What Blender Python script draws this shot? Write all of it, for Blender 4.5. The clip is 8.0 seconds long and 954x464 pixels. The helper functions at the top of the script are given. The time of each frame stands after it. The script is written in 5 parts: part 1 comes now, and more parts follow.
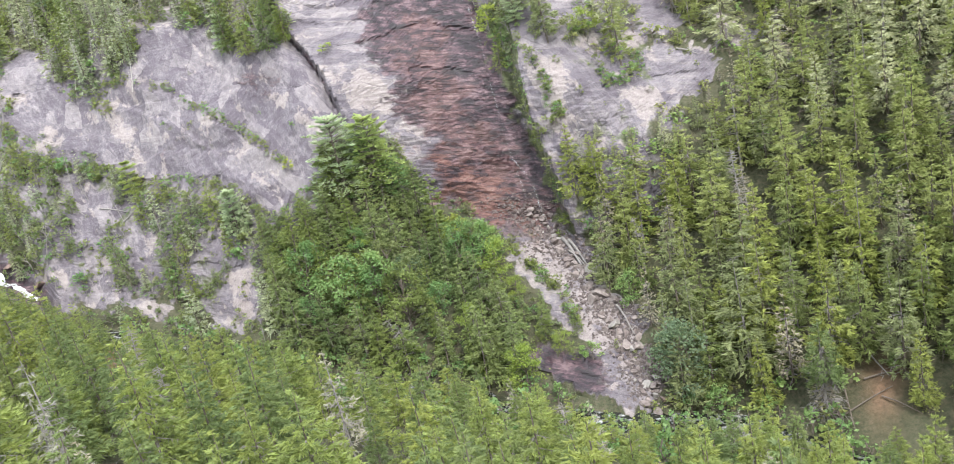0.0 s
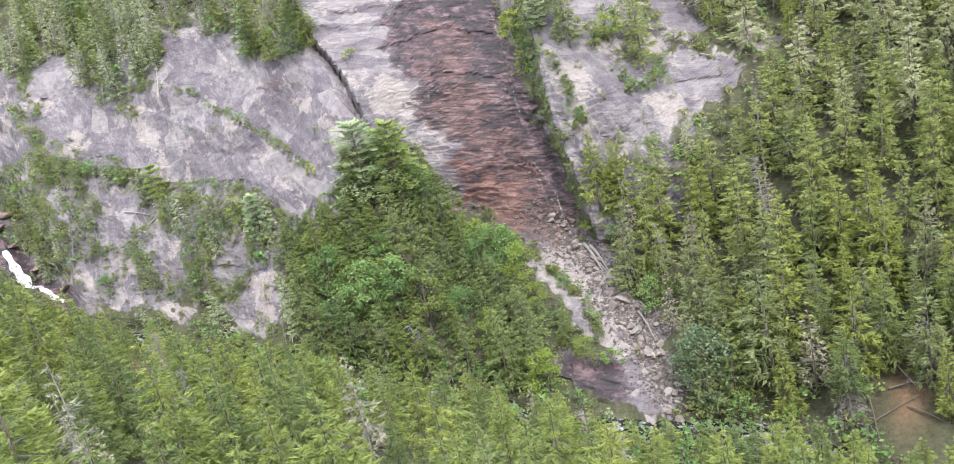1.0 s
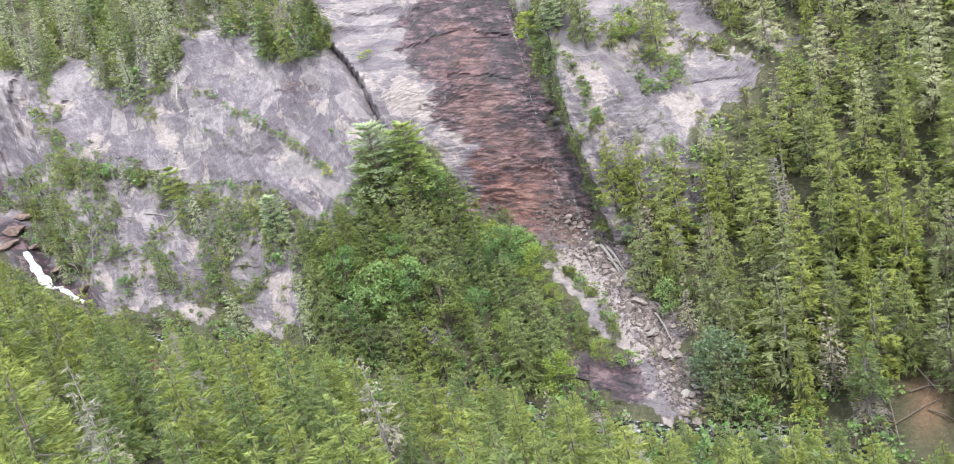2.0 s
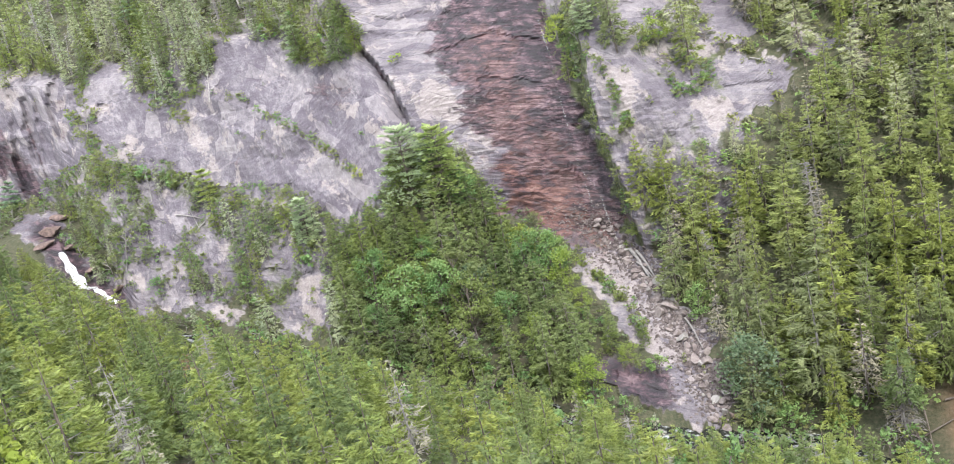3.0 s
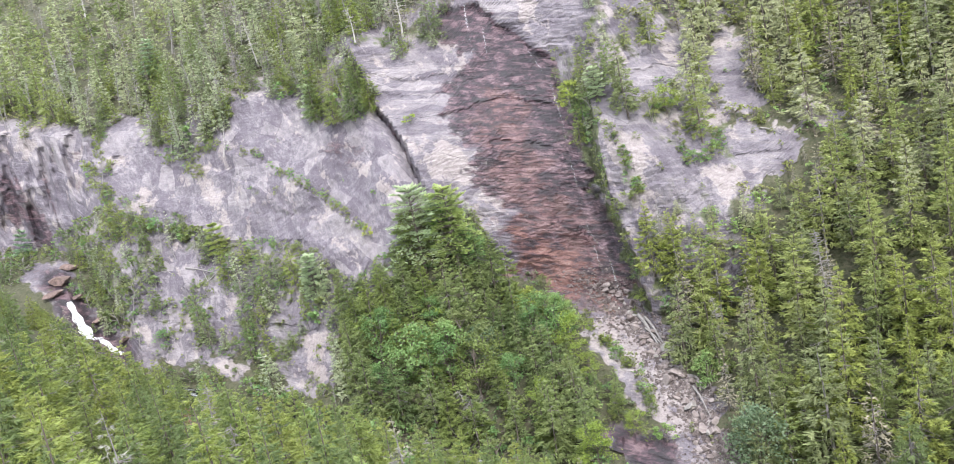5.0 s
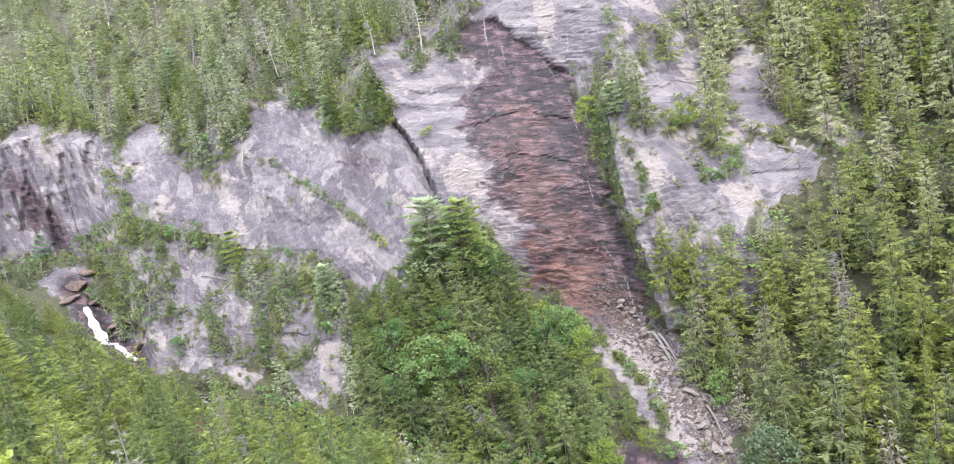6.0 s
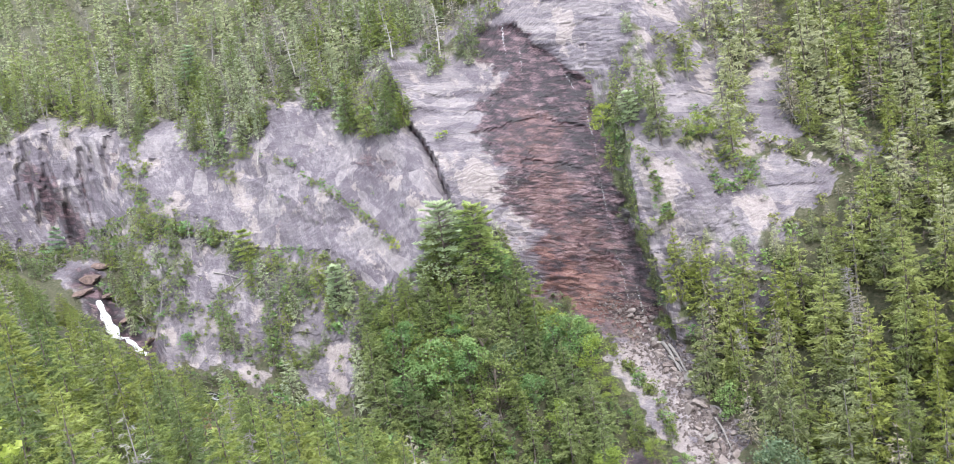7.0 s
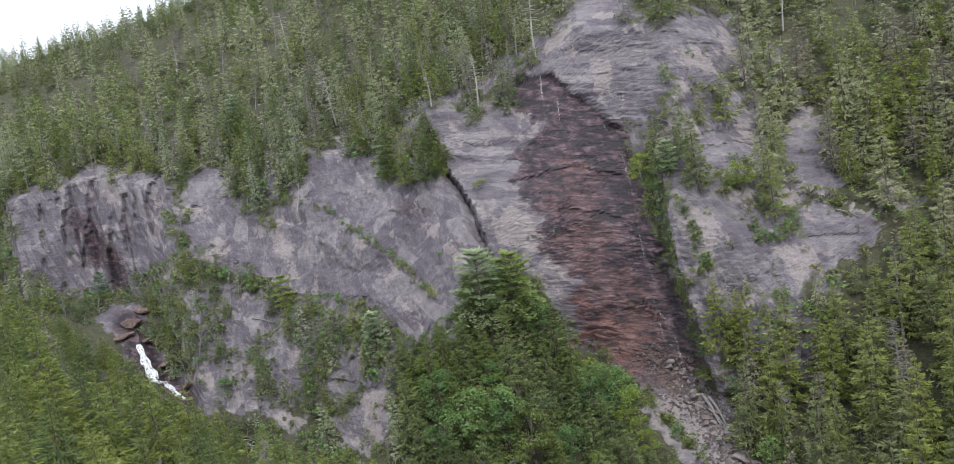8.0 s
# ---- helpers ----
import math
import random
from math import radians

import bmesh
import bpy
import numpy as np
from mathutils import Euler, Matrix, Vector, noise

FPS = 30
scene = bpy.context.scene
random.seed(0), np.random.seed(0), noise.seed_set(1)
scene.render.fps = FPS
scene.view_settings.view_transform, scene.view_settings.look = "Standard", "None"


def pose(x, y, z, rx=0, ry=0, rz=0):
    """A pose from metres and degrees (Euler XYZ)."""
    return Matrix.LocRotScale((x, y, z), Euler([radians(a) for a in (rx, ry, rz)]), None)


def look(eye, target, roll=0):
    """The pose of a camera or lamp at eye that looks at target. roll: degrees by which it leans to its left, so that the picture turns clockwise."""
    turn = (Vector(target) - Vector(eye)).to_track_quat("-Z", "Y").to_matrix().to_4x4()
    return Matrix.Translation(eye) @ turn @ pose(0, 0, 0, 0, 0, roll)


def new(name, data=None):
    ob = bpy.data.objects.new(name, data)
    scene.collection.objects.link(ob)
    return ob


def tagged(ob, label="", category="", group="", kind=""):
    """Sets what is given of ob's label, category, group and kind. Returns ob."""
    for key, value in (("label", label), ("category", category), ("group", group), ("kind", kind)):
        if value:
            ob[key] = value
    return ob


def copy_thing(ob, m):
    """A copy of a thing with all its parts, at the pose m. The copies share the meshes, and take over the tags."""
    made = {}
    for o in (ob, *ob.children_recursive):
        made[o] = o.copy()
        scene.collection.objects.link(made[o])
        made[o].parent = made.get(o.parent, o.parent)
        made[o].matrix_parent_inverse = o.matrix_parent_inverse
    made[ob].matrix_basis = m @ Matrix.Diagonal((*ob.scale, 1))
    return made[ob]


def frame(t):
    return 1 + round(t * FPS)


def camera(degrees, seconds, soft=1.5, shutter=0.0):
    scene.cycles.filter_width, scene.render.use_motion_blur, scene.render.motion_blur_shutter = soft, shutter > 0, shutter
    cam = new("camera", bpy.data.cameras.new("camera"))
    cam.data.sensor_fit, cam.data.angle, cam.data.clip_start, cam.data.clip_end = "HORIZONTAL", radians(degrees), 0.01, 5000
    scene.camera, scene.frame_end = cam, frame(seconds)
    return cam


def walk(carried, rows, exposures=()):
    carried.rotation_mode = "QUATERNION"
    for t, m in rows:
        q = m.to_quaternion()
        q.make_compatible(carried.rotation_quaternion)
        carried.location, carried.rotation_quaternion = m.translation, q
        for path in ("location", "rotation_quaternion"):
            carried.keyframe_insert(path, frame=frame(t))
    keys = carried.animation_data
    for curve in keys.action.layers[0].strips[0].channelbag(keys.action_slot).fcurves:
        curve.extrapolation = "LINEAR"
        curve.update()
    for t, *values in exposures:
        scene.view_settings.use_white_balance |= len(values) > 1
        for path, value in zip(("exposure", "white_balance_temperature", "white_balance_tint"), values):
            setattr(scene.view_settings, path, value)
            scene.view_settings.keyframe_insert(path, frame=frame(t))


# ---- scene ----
# A forested gorge: a wet rock slab with a thin fall, seen from a lookout on the other side.
EYE = 66.0          # height of the lookout's eye over the datum

cam = camera(57.0, 8.0, soft=0.52)
# seconds, yaw to the left, pitch up, lean to the left
TURNS = [
    (0.0, 0.00, -17.00, -13.00),
    (0.5, 0.97, -16.42, -13.08),
    (1.0, 1.34, -16.35, -13.05),
    (1.5, 1.55, -16.28, -13.08),
    (3.0, 4.24, -15.38, -13.50),
    (3.5, 4.27, -15.27, -13.18),
    (4.0, 4.12, -14.82, -12.93),
    (4.5, 3.75, -12.91, -12.29),
    (6.0, 4.74, -10.32, -10.88),
    (6.5, 4.83, -10.29, -10.07),
    (7.0, 5.50, -9.87, -9.40),
    (7.5, 7.35, -6.81, -9.24),
    (8.0, 7.39, -6.39, -9.18),
]
# seconds, stops, kelvin, tint
EXPOSURES = [(0.0, 1.48, 6430, 10), (3.0, 1.5, 6360, 12), (4.5, 1.55, 6300, 13), (6.0, 1.55, 6230, 14), (7.0, 1.48, 6220, 14), (7.5, 1.15, 6200, 12), (7.65, 1.0, 6190, 12), (7.85, 0.56, 6190, 12), (8.0, 0.42, 6190, 12)]
walk(cam, [(t, pose(0, 0, EYE, 0, 0, yaw) @ pose(0, 0, 0, 90 + pitch) @ pose(0, 0, 0, 0, 0, lean)) for t, yaw, pitch, lean in TURNS], EXPOSURES)

# ---------------------------------------------------------------- light
SUN_BEARING, SUN_HEIGHT = 150.0, 58.0      # high thin cloud, sun behind the lookout
world = bpy.data.worlds.new("overcast_sky")
world.use_nodes = True
wn = world.node_tree
wn.nodes.clear()
sky = wn.nodes.new("ShaderNodeTexSky")
sky.sky_type, sky.sun_disc = "NISHITA", False
sky.sun_elevation, sky.sun_rotation = radians(SUN_HEIGHT), radians(SUN_BEARING)
sky.dust_density = 4.0
cloud = wn.nodes.new("ShaderNodeMix")
cloud.data_type = "RGBA"
cloud.inputs["Factor"].default_value = 0.8
cloud.inputs["B"].default_value = (8.6, 8.9, 9.4, 1)
back = wn.nodes.new("ShaderNodeBackground")
back.inputs["Strength"].default_value = 0.138
wout = wn.nodes.new("ShaderNodeOutputWorld")
wn.links.new(sky.outputs["Color"], cloud.inputs["A"])
wn.links.new(cloud.outputs["Result"], back.inputs["Color"])
wn.links.new(back.outputs["Background"], wout.inputs["Surface"])
scene.world = world

sun = new("sun", bpy.data.lights.new("sun", "SUN"))
sun.data.energy, sun.data.angle, sun.data.color = 1.5, radians(11), (1.0, 0.965, 0.91)
sb, sh = radians(SUN_BEARING), radians(SUN_HEIGHT)
sun.matrix_world = look((math.sin(sb) * math.cos(sh) * 300, math.cos(sb) * math.cos(sh) * 300, math.sin(sh) * 300 + EYE), (0, 100, 20))

# ---------------------------------------------------------------- materials


class Nodes:
    """A short way to write a node material."""

    def __init__(self, name):
        self.mat = bpy.data.materials.new(name)
        self.mat.use_nodes = True
        self.tree = self.mat.node_tree
        self.tree.nodes.clear()
        self.out = self.tree.nodes.new("ShaderNodeOutputMaterial")

    def put(self, socket, value):
        if isinstance(value, bpy.types.NodeSocket):
            self.tree.links.new(value, socket)
        elif value is not None:
            if isinstance(value, tuple) and len(value) == 3 and socket.type == "RGBA":
                value = (*value, 1)
            socket.default_value = value

    def node(self, kind, **inputs):
        n = self.tree.nodes.new(kind)
        for key, value in inputs.items():
            self.put(n.inputs[key.replace("_", " ")], value)
        return n

    def where(self):
        return self.node("ShaderNodeNewGeometry").outputs["Position"]

    def stretch(self, vector, scale, turn=(0, 0, 0)):
        n = self.node("ShaderNodeMapping", Vector=vector, Scale=scale, Rotation=tuple(radians(a) for a in turn))
        return n.outputs["Vector"]

    def grain(self, vector, scale, turn):
        """The vector turned first and stretched along the turned axes after."""
        return self.stretch(self.stretch(vector, (1, 1, 1), turn), scale)

    def noise(self, vector, scale, detail=4.0, rough=0.6, warp=0.0):
        return self.node("ShaderNodeTexNoise", Vector=vector, Scale=scale, Detail=detail, Roughness=rough, Distortion=warp).outputs["Fac"]

    def ramp(self, factor, *stops):
        n = self.node("ShaderNodeValToRGB", Fac=factor)
        e = n.color_ramp.elements
        while len(e) < len(stops):
            e.new(0.5)
        for k, (at, colour) in enumerate(stops):
            e[k].position = at
            e[k].color = (*colour, 1) if isinstance(colour, tuple) else (colour, colour, colour, 1)
        return n.outputs["Color"]

    def mix(self, factor, a, b, blend="MIX"):
        n = self.tree.nodes.new("ShaderNodeMix")
        n.data_type, n.blend_type = "RGBA", blend
        self.put(n.inputs["Factor"], factor)
        self.put(n.inputs["A"], a)
        self.put(n.inputs["B"], b)
        return n.outputs["Result"]

    def sums(self, op, a, b=None, clamp=False):
        n = self.tree.nodes.new("ShaderNodeMath")
        n.operation, n.use_clamp = op, clamp
        self.put(n.inputs[0], a)
        if b is not None:
            self.put(n.inputs[1], b)
        return n.outputs[0]

    def attribute(self, name):
        n = self.tree.nodes.new("ShaderNodeAttribute")
        n.attribute_name = name
        return n.outputs["Fac"]

    def bump(self, height, strength, distance):
        return self.node("ShaderNodeBump", Height=height, Strength=strength, Distance=distance).outputs["Normal"]

    def done(self, shader):
        self.tree.links.new(shader, self.out.inputs["Surface"])
        return self.mat

    def plain(self, **inputs):
        return self.done(self.node("ShaderNodeBsdfPrincipled", **inputs).outputs["BSDF"])


def foliage(name, dark, mid, light, clear=0.3, ragged_at=0.0, gap=0.44):
    """Leaves or needles: three tones by clump, a slow drift over the wood, and some light through the blades."""
    m = Nodes(name)
    island = m.node("ShaderNodeNewGeometry").outputs["Random Per Island"]
    own = m.node("ShaderNodeObjectInfo").outputs["Random"]
    drift = m.noise(m.where(), 0.16, 2.0)
    fine = m.noise(m.where(), 1.3, 2.0)
    tone = m.ramp(m.sums("ADD", m.sums("MULTIPLY", island, 0.30), m.sums("MULTIPLY", fine, 0.75)), (0.30, dark), (0.52, mid), (0.76, light))
    shift = m.sums("ADD", m.sums("MULTIPLY", drift, 1.1), m.sums("MULTIPLY", own, 0.35))
    tone = m.mix(m.ramp(shift, (0.45, 0.0), (0.95, 0.8)), tone, m.mix(0.6, tone, (light[0] * 1.25, light[1] * 1.02, light[2] * 0.8)))
    tone = m.mix(m.ramp(m.noise(m.where(), 0.31, 2.0), (0.34, 0.5), (0.48, 0.0)), tone, m.mix(0.6, tone, dark))
    tone = m.mix(m.ramp(own, (0.0, 0.7), (0.45, 0.0)), tone, m.mix(0.55, tone, dark))
    tone = m.mix(m.ramp(own, (0.6, 0.0), (1.0, 0.5)), tone, (mid[0] * 1.35, mid[1] * 1.15, mid[2] * 0.95))
    front = m.node("ShaderNodeBsdfPrincipled", Base_Color=tone, Roughness=0.62)
    through_leaf = m.node("ShaderNodeBsdfTranslucent", Color=m.mix(0.35, tone, (light[0], light[1], light[2] * 0.6)))
    both = m.node("ShaderNodeMixShader", Fac=clear)
    m.tree.links.new(front.outputs["BSDF"], both.inputs[1])
    m.tree.links.new(through_leaf.outputs["BSDF"], both.inputs[2])
    if not ragged_at:
        return m.done(both.outputs["Shader"])
    # needles: the blades are broken up into fine tufts with gaps
    tufts = m.ramp(m.noise(m.where(), ragged_at, 2.0, 0.6), (gap, 0.0), (gap + 0.05, 1.0))
    gaps = m.node("ShaderNodeMixShader", Fac=tufts)
    m.tree.links.new(m.node("ShaderNodeBsdfTransparent").outputs["BSDF"], gaps.inputs[1])
    m.tree.links.new(both.outputs["Shader"], gaps.inputs[2])
    return m.done(gaps.outputs["Shader"])


def bark(name, a, b):
    m = Nodes(name)
    grain = m.noise(m.stretch(m.where(), (6, 6, 1.2)), 2.0)
    return m.plain(Base_Color=m.ramp(grain, (0.3, a), (0.7, b)), Roughness=0.9, Normal=m.bump(grain, 0.5, 0.05))


def ground_material():
    """Bare rock: smooth purple-grey faces streaked down the dip, bedded where 'bed' says, wet and iron-stained where
    'wet' and 'iron' say, forest floor where 'floor' says. 'wet' also holds painted shade of cleft and roof."""
    m = Nodes("gorge_rock_and_forest_floor")
    p = m.where()
    down = m.grain(p, (1.0, 1.0, 0.13), (0, 24, 0))        # lines that run down the face, to the right
    level = m.grain(p, (0.12, 0.12, 1.0), (0, -11, 0))     # beds that dip gently to the right
    blot = m.noise(p, 0.07, 4.0, 0.6)
    patch = m.noise(p, 0.30, 6.0, 0.6)
    fine = m.noise(p, 1.4, 6.0, 0.68)
    grit = m.noise(p, 5.0, 4.0, 0.7)
    streak = m.noise(m.stretch(down, (1, 1, 0.6)), 1.0, 7.0, 0.68, 0.15)
    hair = m.noise(m.stretch(down, (1, 1, 0.7)), 3.6, 4.0, 0.7)
    beds = m.noise(level, 1.1, 7.0, 0.66, 0.3)
    bed = m.attribute("bed")
    rock = m.ramp(m.sums("ADD", m.sums("MULTIPLY", blot, 0.5), m.sums("MULTIPLY", patch, 0.5)), (0.38, (0.100, 0.088, 0.106)), (0.48, (0.140, 0.126, 0.145)), (0.54, (0.170, 0.155, 0.172)), (0.64, (0.228, 0.210, 0.218)))
    # runs of old seepage and their pale gaps
    runs_on = m.sums("SUBTRACT", 1.0, m.sums("MULTIPLY", bed, 0.75))
    rock = m.mix(m.sums("MULTIPLY", runs_on, m.ramp(streak, (0.40, 0.6), (0.50, 0.0))), rock, (0.070, 0.058, 0.075))
    rock = m.mix(m.sums("MULTIPLY", runs_on, m.ramp(streak, (0.53, 0.0), (0.63, 0.42))), rock, (0.33, 0.305, 0.305))
    rock = m.mix(m.sums("MULTIPLY", runs_on, m.ramp(hair, (0.38, 0.6), (0.48, 0.0))), rock, (0.075, 0.062, 0.080))
    rock = m.mix(m.sums("MULTIPLY", bed, m.ramp(beds, (0.38, 0.65), (0.48, 0.0))), rock, (0.095, 0.080, 0.095))
    rock = m.mix(m.sums("MULTIPLY", bed, m.ramp(beds, (0.52, 0.0), (0.64, 0.5))), rock, (0.32, 0.292, 0.275))
    # panels between joints, each of its own tone, with crisp edges
    def panels(vector, scale, bend):
        bent = m.node("ShaderNodeVectorMath", Vector=vector)
        bent.operation = "ADD"
        m.tree.links.new(m.mix(bend, (0.0, 0.0, 0.0), m.node("ShaderNodeTexNoise", Vector=p, Scale=0.5, Detail=6.0).outputs["Color"]), bent.inputs[1])
        v = m.node("ShaderNodeTexVoronoi", Vector=bent.outputs["Vector"], Scale=scale)
        return m.node("ShaderNodeSeparateColor", Color=v.outputs["Color"]).outputs["Red"]
    plate = m.mix(bed, panels(m.grain(p, (0.6, 0.6, 0.22), (0, 26, 0)), 0.62, 0.3), panels(m.grain(p, (0.16, 0.16, 0.75), (0, -11, 0)), 0.7, 0.3))
    chip = panels(m.grain(p, (1.0, 1.0, 0.5), (0, 26, 0)), 1.3, 0.4)
    rock = m.mix(m.ramp(plate, (0.0, 0.6), (0.45, 0.0)), rock, (0.088, 0.075, 0.094))
    rock = m.mix(m.ramp(plate, (0.6, 0.0), (1.0, 0.5)), rock, (0.31, 0.285, 0.285))
    rock = m.mix(m.ramp(chip, (0.0, 0.45), (0.35, 0.0)), rock, (0.095, 0.082, 0.10))
    # fresh scars, buff and pink, with torn edges
    scar = m.sums("ADD", m.noise(m.grain(p, (1.0, 1.0, 0.55), (0, 30, 0)), 0.16, 8.0, 0.68), m.sums("MULTIPLY", m.attribute("buff"), 0.10))
    rock = m.mix(m.ramp(scar, (0.55, 0.0), (0.58, 0.55)), rock, m.ramp(fine, (0.3, (0.27, 0.232, 0.215)), (0.7, (0.42, 0.375, 0.345))))
    rock = m.mix(m.ramp(grit, (0.36, 0.32), (0.47, 0.0)), rock, (0.075, 0.066, 0.078))
    rock = m.mix(m.ramp(grit, (0.55, 0.0), (0.66, 0.24)), rock, (0.36, 0.342, 0.335))
    # joints: long ones down the face, shorter ones along the beds, only here and there
    sway = m.node("ShaderNodeTexNoise", Vector=p, Scale=0.4, Detail=5.0)
    def joints(vector, scale, width, zone):
        bent = m.node("ShaderNodeVectorMath", Vector=vector)
        bent.operation = "ADD"
        m.tree.links.new(m.mix(0.16, (0.0, 0.0, 0.0), sway.outputs["Color"]), bent.inputs[1])
        v = m.node("ShaderNodeTexVoronoi", Vector=bent.outputs["Vector"], Scale=scale)
        v.feature = "DISTANCE_TO_EDGE"
        return m.sums("MULTIPLY", zone, m.ramp(v.outputs["Distance"], (0.0, 0.9), (width, 0.0)))
    torn = m.ramp(m.noise(p, 0.11, 4.0), (0.44, 0.0), (0.56, 1.0))
    cracks = m.sums("MAXIMUM", joints(m.grain(p, (0.55, 0.55, 0.17), (0, 26, 0)), 0.5, 0.010, m.sums("MULTIPLY", m.sums("MULTIPLY", torn, runs_on), 0.7)),
                    joints(m.grain(p, (0.07, 0.07, 0.75), (0, -11, 0)), 0.6, 0.014, m.sums("MULTIPLY", m.sums("MULTIPLY", bed, torn), 0.9)))
    rock = m.mix(cracks, rock, (0.045, 0.038, 0.045))
    # iron stain: rust, rose and plum in thin beds
    layers = m.noise(m.grain(p, (0.24, 0.24, 1.0), (0, -13, 0)), 1.15, 9.0, 0.74, 0.5)
    runs = m.noise(m.grain(p, (1.0, 1.0, 0.14), (0, 17, 0)), 0.75, 6.0, 0.68)
    rust = m.ramp(m.sums("ADD", m.sums("MULTIPLY", layers, 0.7), m.sums("MULTIPLY", patch, 0.3)), (0.42, (0.016, 0.009, 0.012)), (0.47, (0.058, 0.026, 0.027)), (0.51, (0.112, 0.047, 0.037)), (0.56, (0.165, 0.080, 0.062)), (0.63, (0.225, 0.150, 0.132)))
    iron = m.sums("ADD", m.attribute("iron"), m.sums("MULTIPLY", m.sums("SUBTRACT", patch, 0.5), 1.1), True)
    rock = m.mix(m.ramp(iron, (0.3, 0.0), (0.8, 0.85)), rock, rust)
    # running wet, and shade painted into cleft and roof: near-black film, plum where it thins, drawn out along the beds
    # and down the runs
    wet = m.sums("ADD", m.attribute("wet"), m.sums("ADD", m.sums("MULTIPLY", m.sums("SUBTRACT", runs, 0.5), 0.9), m.sums("MULTIPLY", m.sums("SUBTRACT", layers, 0.5), 1.1)), True)
    wet_and_shade = m.ramp(wet, (0.36, 0.0), (0.58, 0.9), (0.9, 1.0))
    film = m.ramp(m.sums("ADD", m.sums("MULTIPLY", layers, 0.68), m.sums("MULTIPLY", runs, 0.32)), (0.44, (0.007, 0.005, 0.008)), (0.49, (0.024, 0.014, 0.021)), (0.53, (0.068, 0.038, 0.048)), (0.59, (0.155, 0.105, 0.115)))
    rock = m.mix(m.sums("MULTIPLY", wet_and_shade, m.ramp(iron, (0.4, 0.96), (0.95, 0.58))), rock, film)
    strata = joints(m.grain(p, (0.035, 0.035, 0.9), (0, -12, 0)), 0.75, 0.022, m.sums("MULTIPLY", m.sums("MULTIPLY", bed, wet_and_shade), m.ramp(patch, (0.42, 0.0), (0.56, 0.75))))
    rock = m.mix(strata, rock, (0.010, 0.008, 0.010))
    # lichen and moss in the joints, soil and needles under the trees
    moss = m.ramp(m.sums("ADD", m.attribute("moss"), m.sums("MULTIPLY", m.sums("SUBTRACT", patch, 0.5), 1.4), True), (0.42, 0.0), (0.6, 0.9))
    rock = m.mix(moss, rock, m.ramp(fine, (0.3, (0.035, 0.05, 0.015)), (0.7, (0.10, 0.12, 0.04))))
    litter = m.ramp(m.noise(p, 1.6, 8.0, 0.75), (0.3, (0.022, 0.026, 0.012)), (0.46, (0.048, 0.054, 0.025)), (0.6, (0.080, 0.074, 0.044)), (0.78, (0.15, 0.12, 0.09)))
    bare_soil = m.ramp(m.noise(p, 1.2, 6.0, 0.7), (0.3, (0.09, 0.052, 0.031)), (0.7, (0.24, 0.142, 0.088)))
    litter = m.mix(m.attribute("soil"), litter, bare_soil)
    floor = m.ramp(m.sums("ADD", m.attribute("floor"), m.sums("MULTIPLY", m.sums("SUBTRACT", patch, 0.5), 0.7), True), (0.42, 0.0), (0.58, 1.0))
    colour = m.mix(floor, rock, litter)
    lines = m.sums("ADD", m.sums("MULTIPLY", m.sums("MULTIPLY", runs_on, streak), 0.35), m.sums("MULTIPLY", m.sums("MAXIMUM", bed, wet_and_shade), m.sums("MULTIPLY", layers, 0.5)))
    relief = m.sums("ADD", lines, m.sums("ADD", m.sums("MULTIPLY", patch, 0.35), m.sums("ADD", m.sums("MULTIPLY", fine, 0.22), m.sums("ADD", m.sums("MULTIPLY", grit, 0.06), m.sums("ADD", m.sums("MULTIPLY", plate, 0.22), m.sums("MULTIPLY", chip, 0.07))))))
    relief = m.sums("SUBTRACT", relief, m.sums("MULTIPLY", m.sums("ADD", cracks, strata), 0.16))
    gloss = m.sums("SUBTRACT", 0.85, m.sums("MULTIPLY", wet_and_shade, 0.40))
    return m.plain(Base_Color=colour, Roughness=gloss, Normal=m.bump(relief, 0.7, 1.0))


def stone_material(name, dark, mid, light):
    m = Nodes(name)
    own = m.node("ShaderNodeObjectInfo").outputs["Random"]
    isle = m.node("ShaderNodeNewGeometry").outputs["Random Per Island"]
    n = m.noise(m.where(), 1.7, 6.0, 0.65)
    tone = m.ramp(m.sums("ADD", m.sums("MULTIPLY", n, 0.7), m.sums("MULTIPLY", m.sums("ADD", own, isle), 0.18)), (0.3, dark), (0.52, mid), (0.75, light))
    return m.plain(Base_Color=tone, Roughness=0.85, Normal=m.bump(n, 0.7, 0.15))


def thin_water_material():
    m = Nodes("thin_falling_water")
    n = m.noise(m.stretch(m.where(), (3.0, 3.0, 0.22)), 1.6, 5.0, 0.75)
    film = m.node("ShaderNodeBsdfPrincipled", Base_Color=(0.75, 0.76, 0.78), Roughness=0.25)
    clear = m.node("ShaderNodeBsdfTransparent")
    both = m.node("ShaderNodeMixShader", Fac=m.ramp(n, (0.36, 0.03), (0.70, 0.40)))
    m.tree.links.new(clear.outputs["BSDF"], both.inputs[1])
    m.tree.links.new(film.outputs["BSDF"], both.inputs[2])
    return m.done(both.outputs["Shader"])


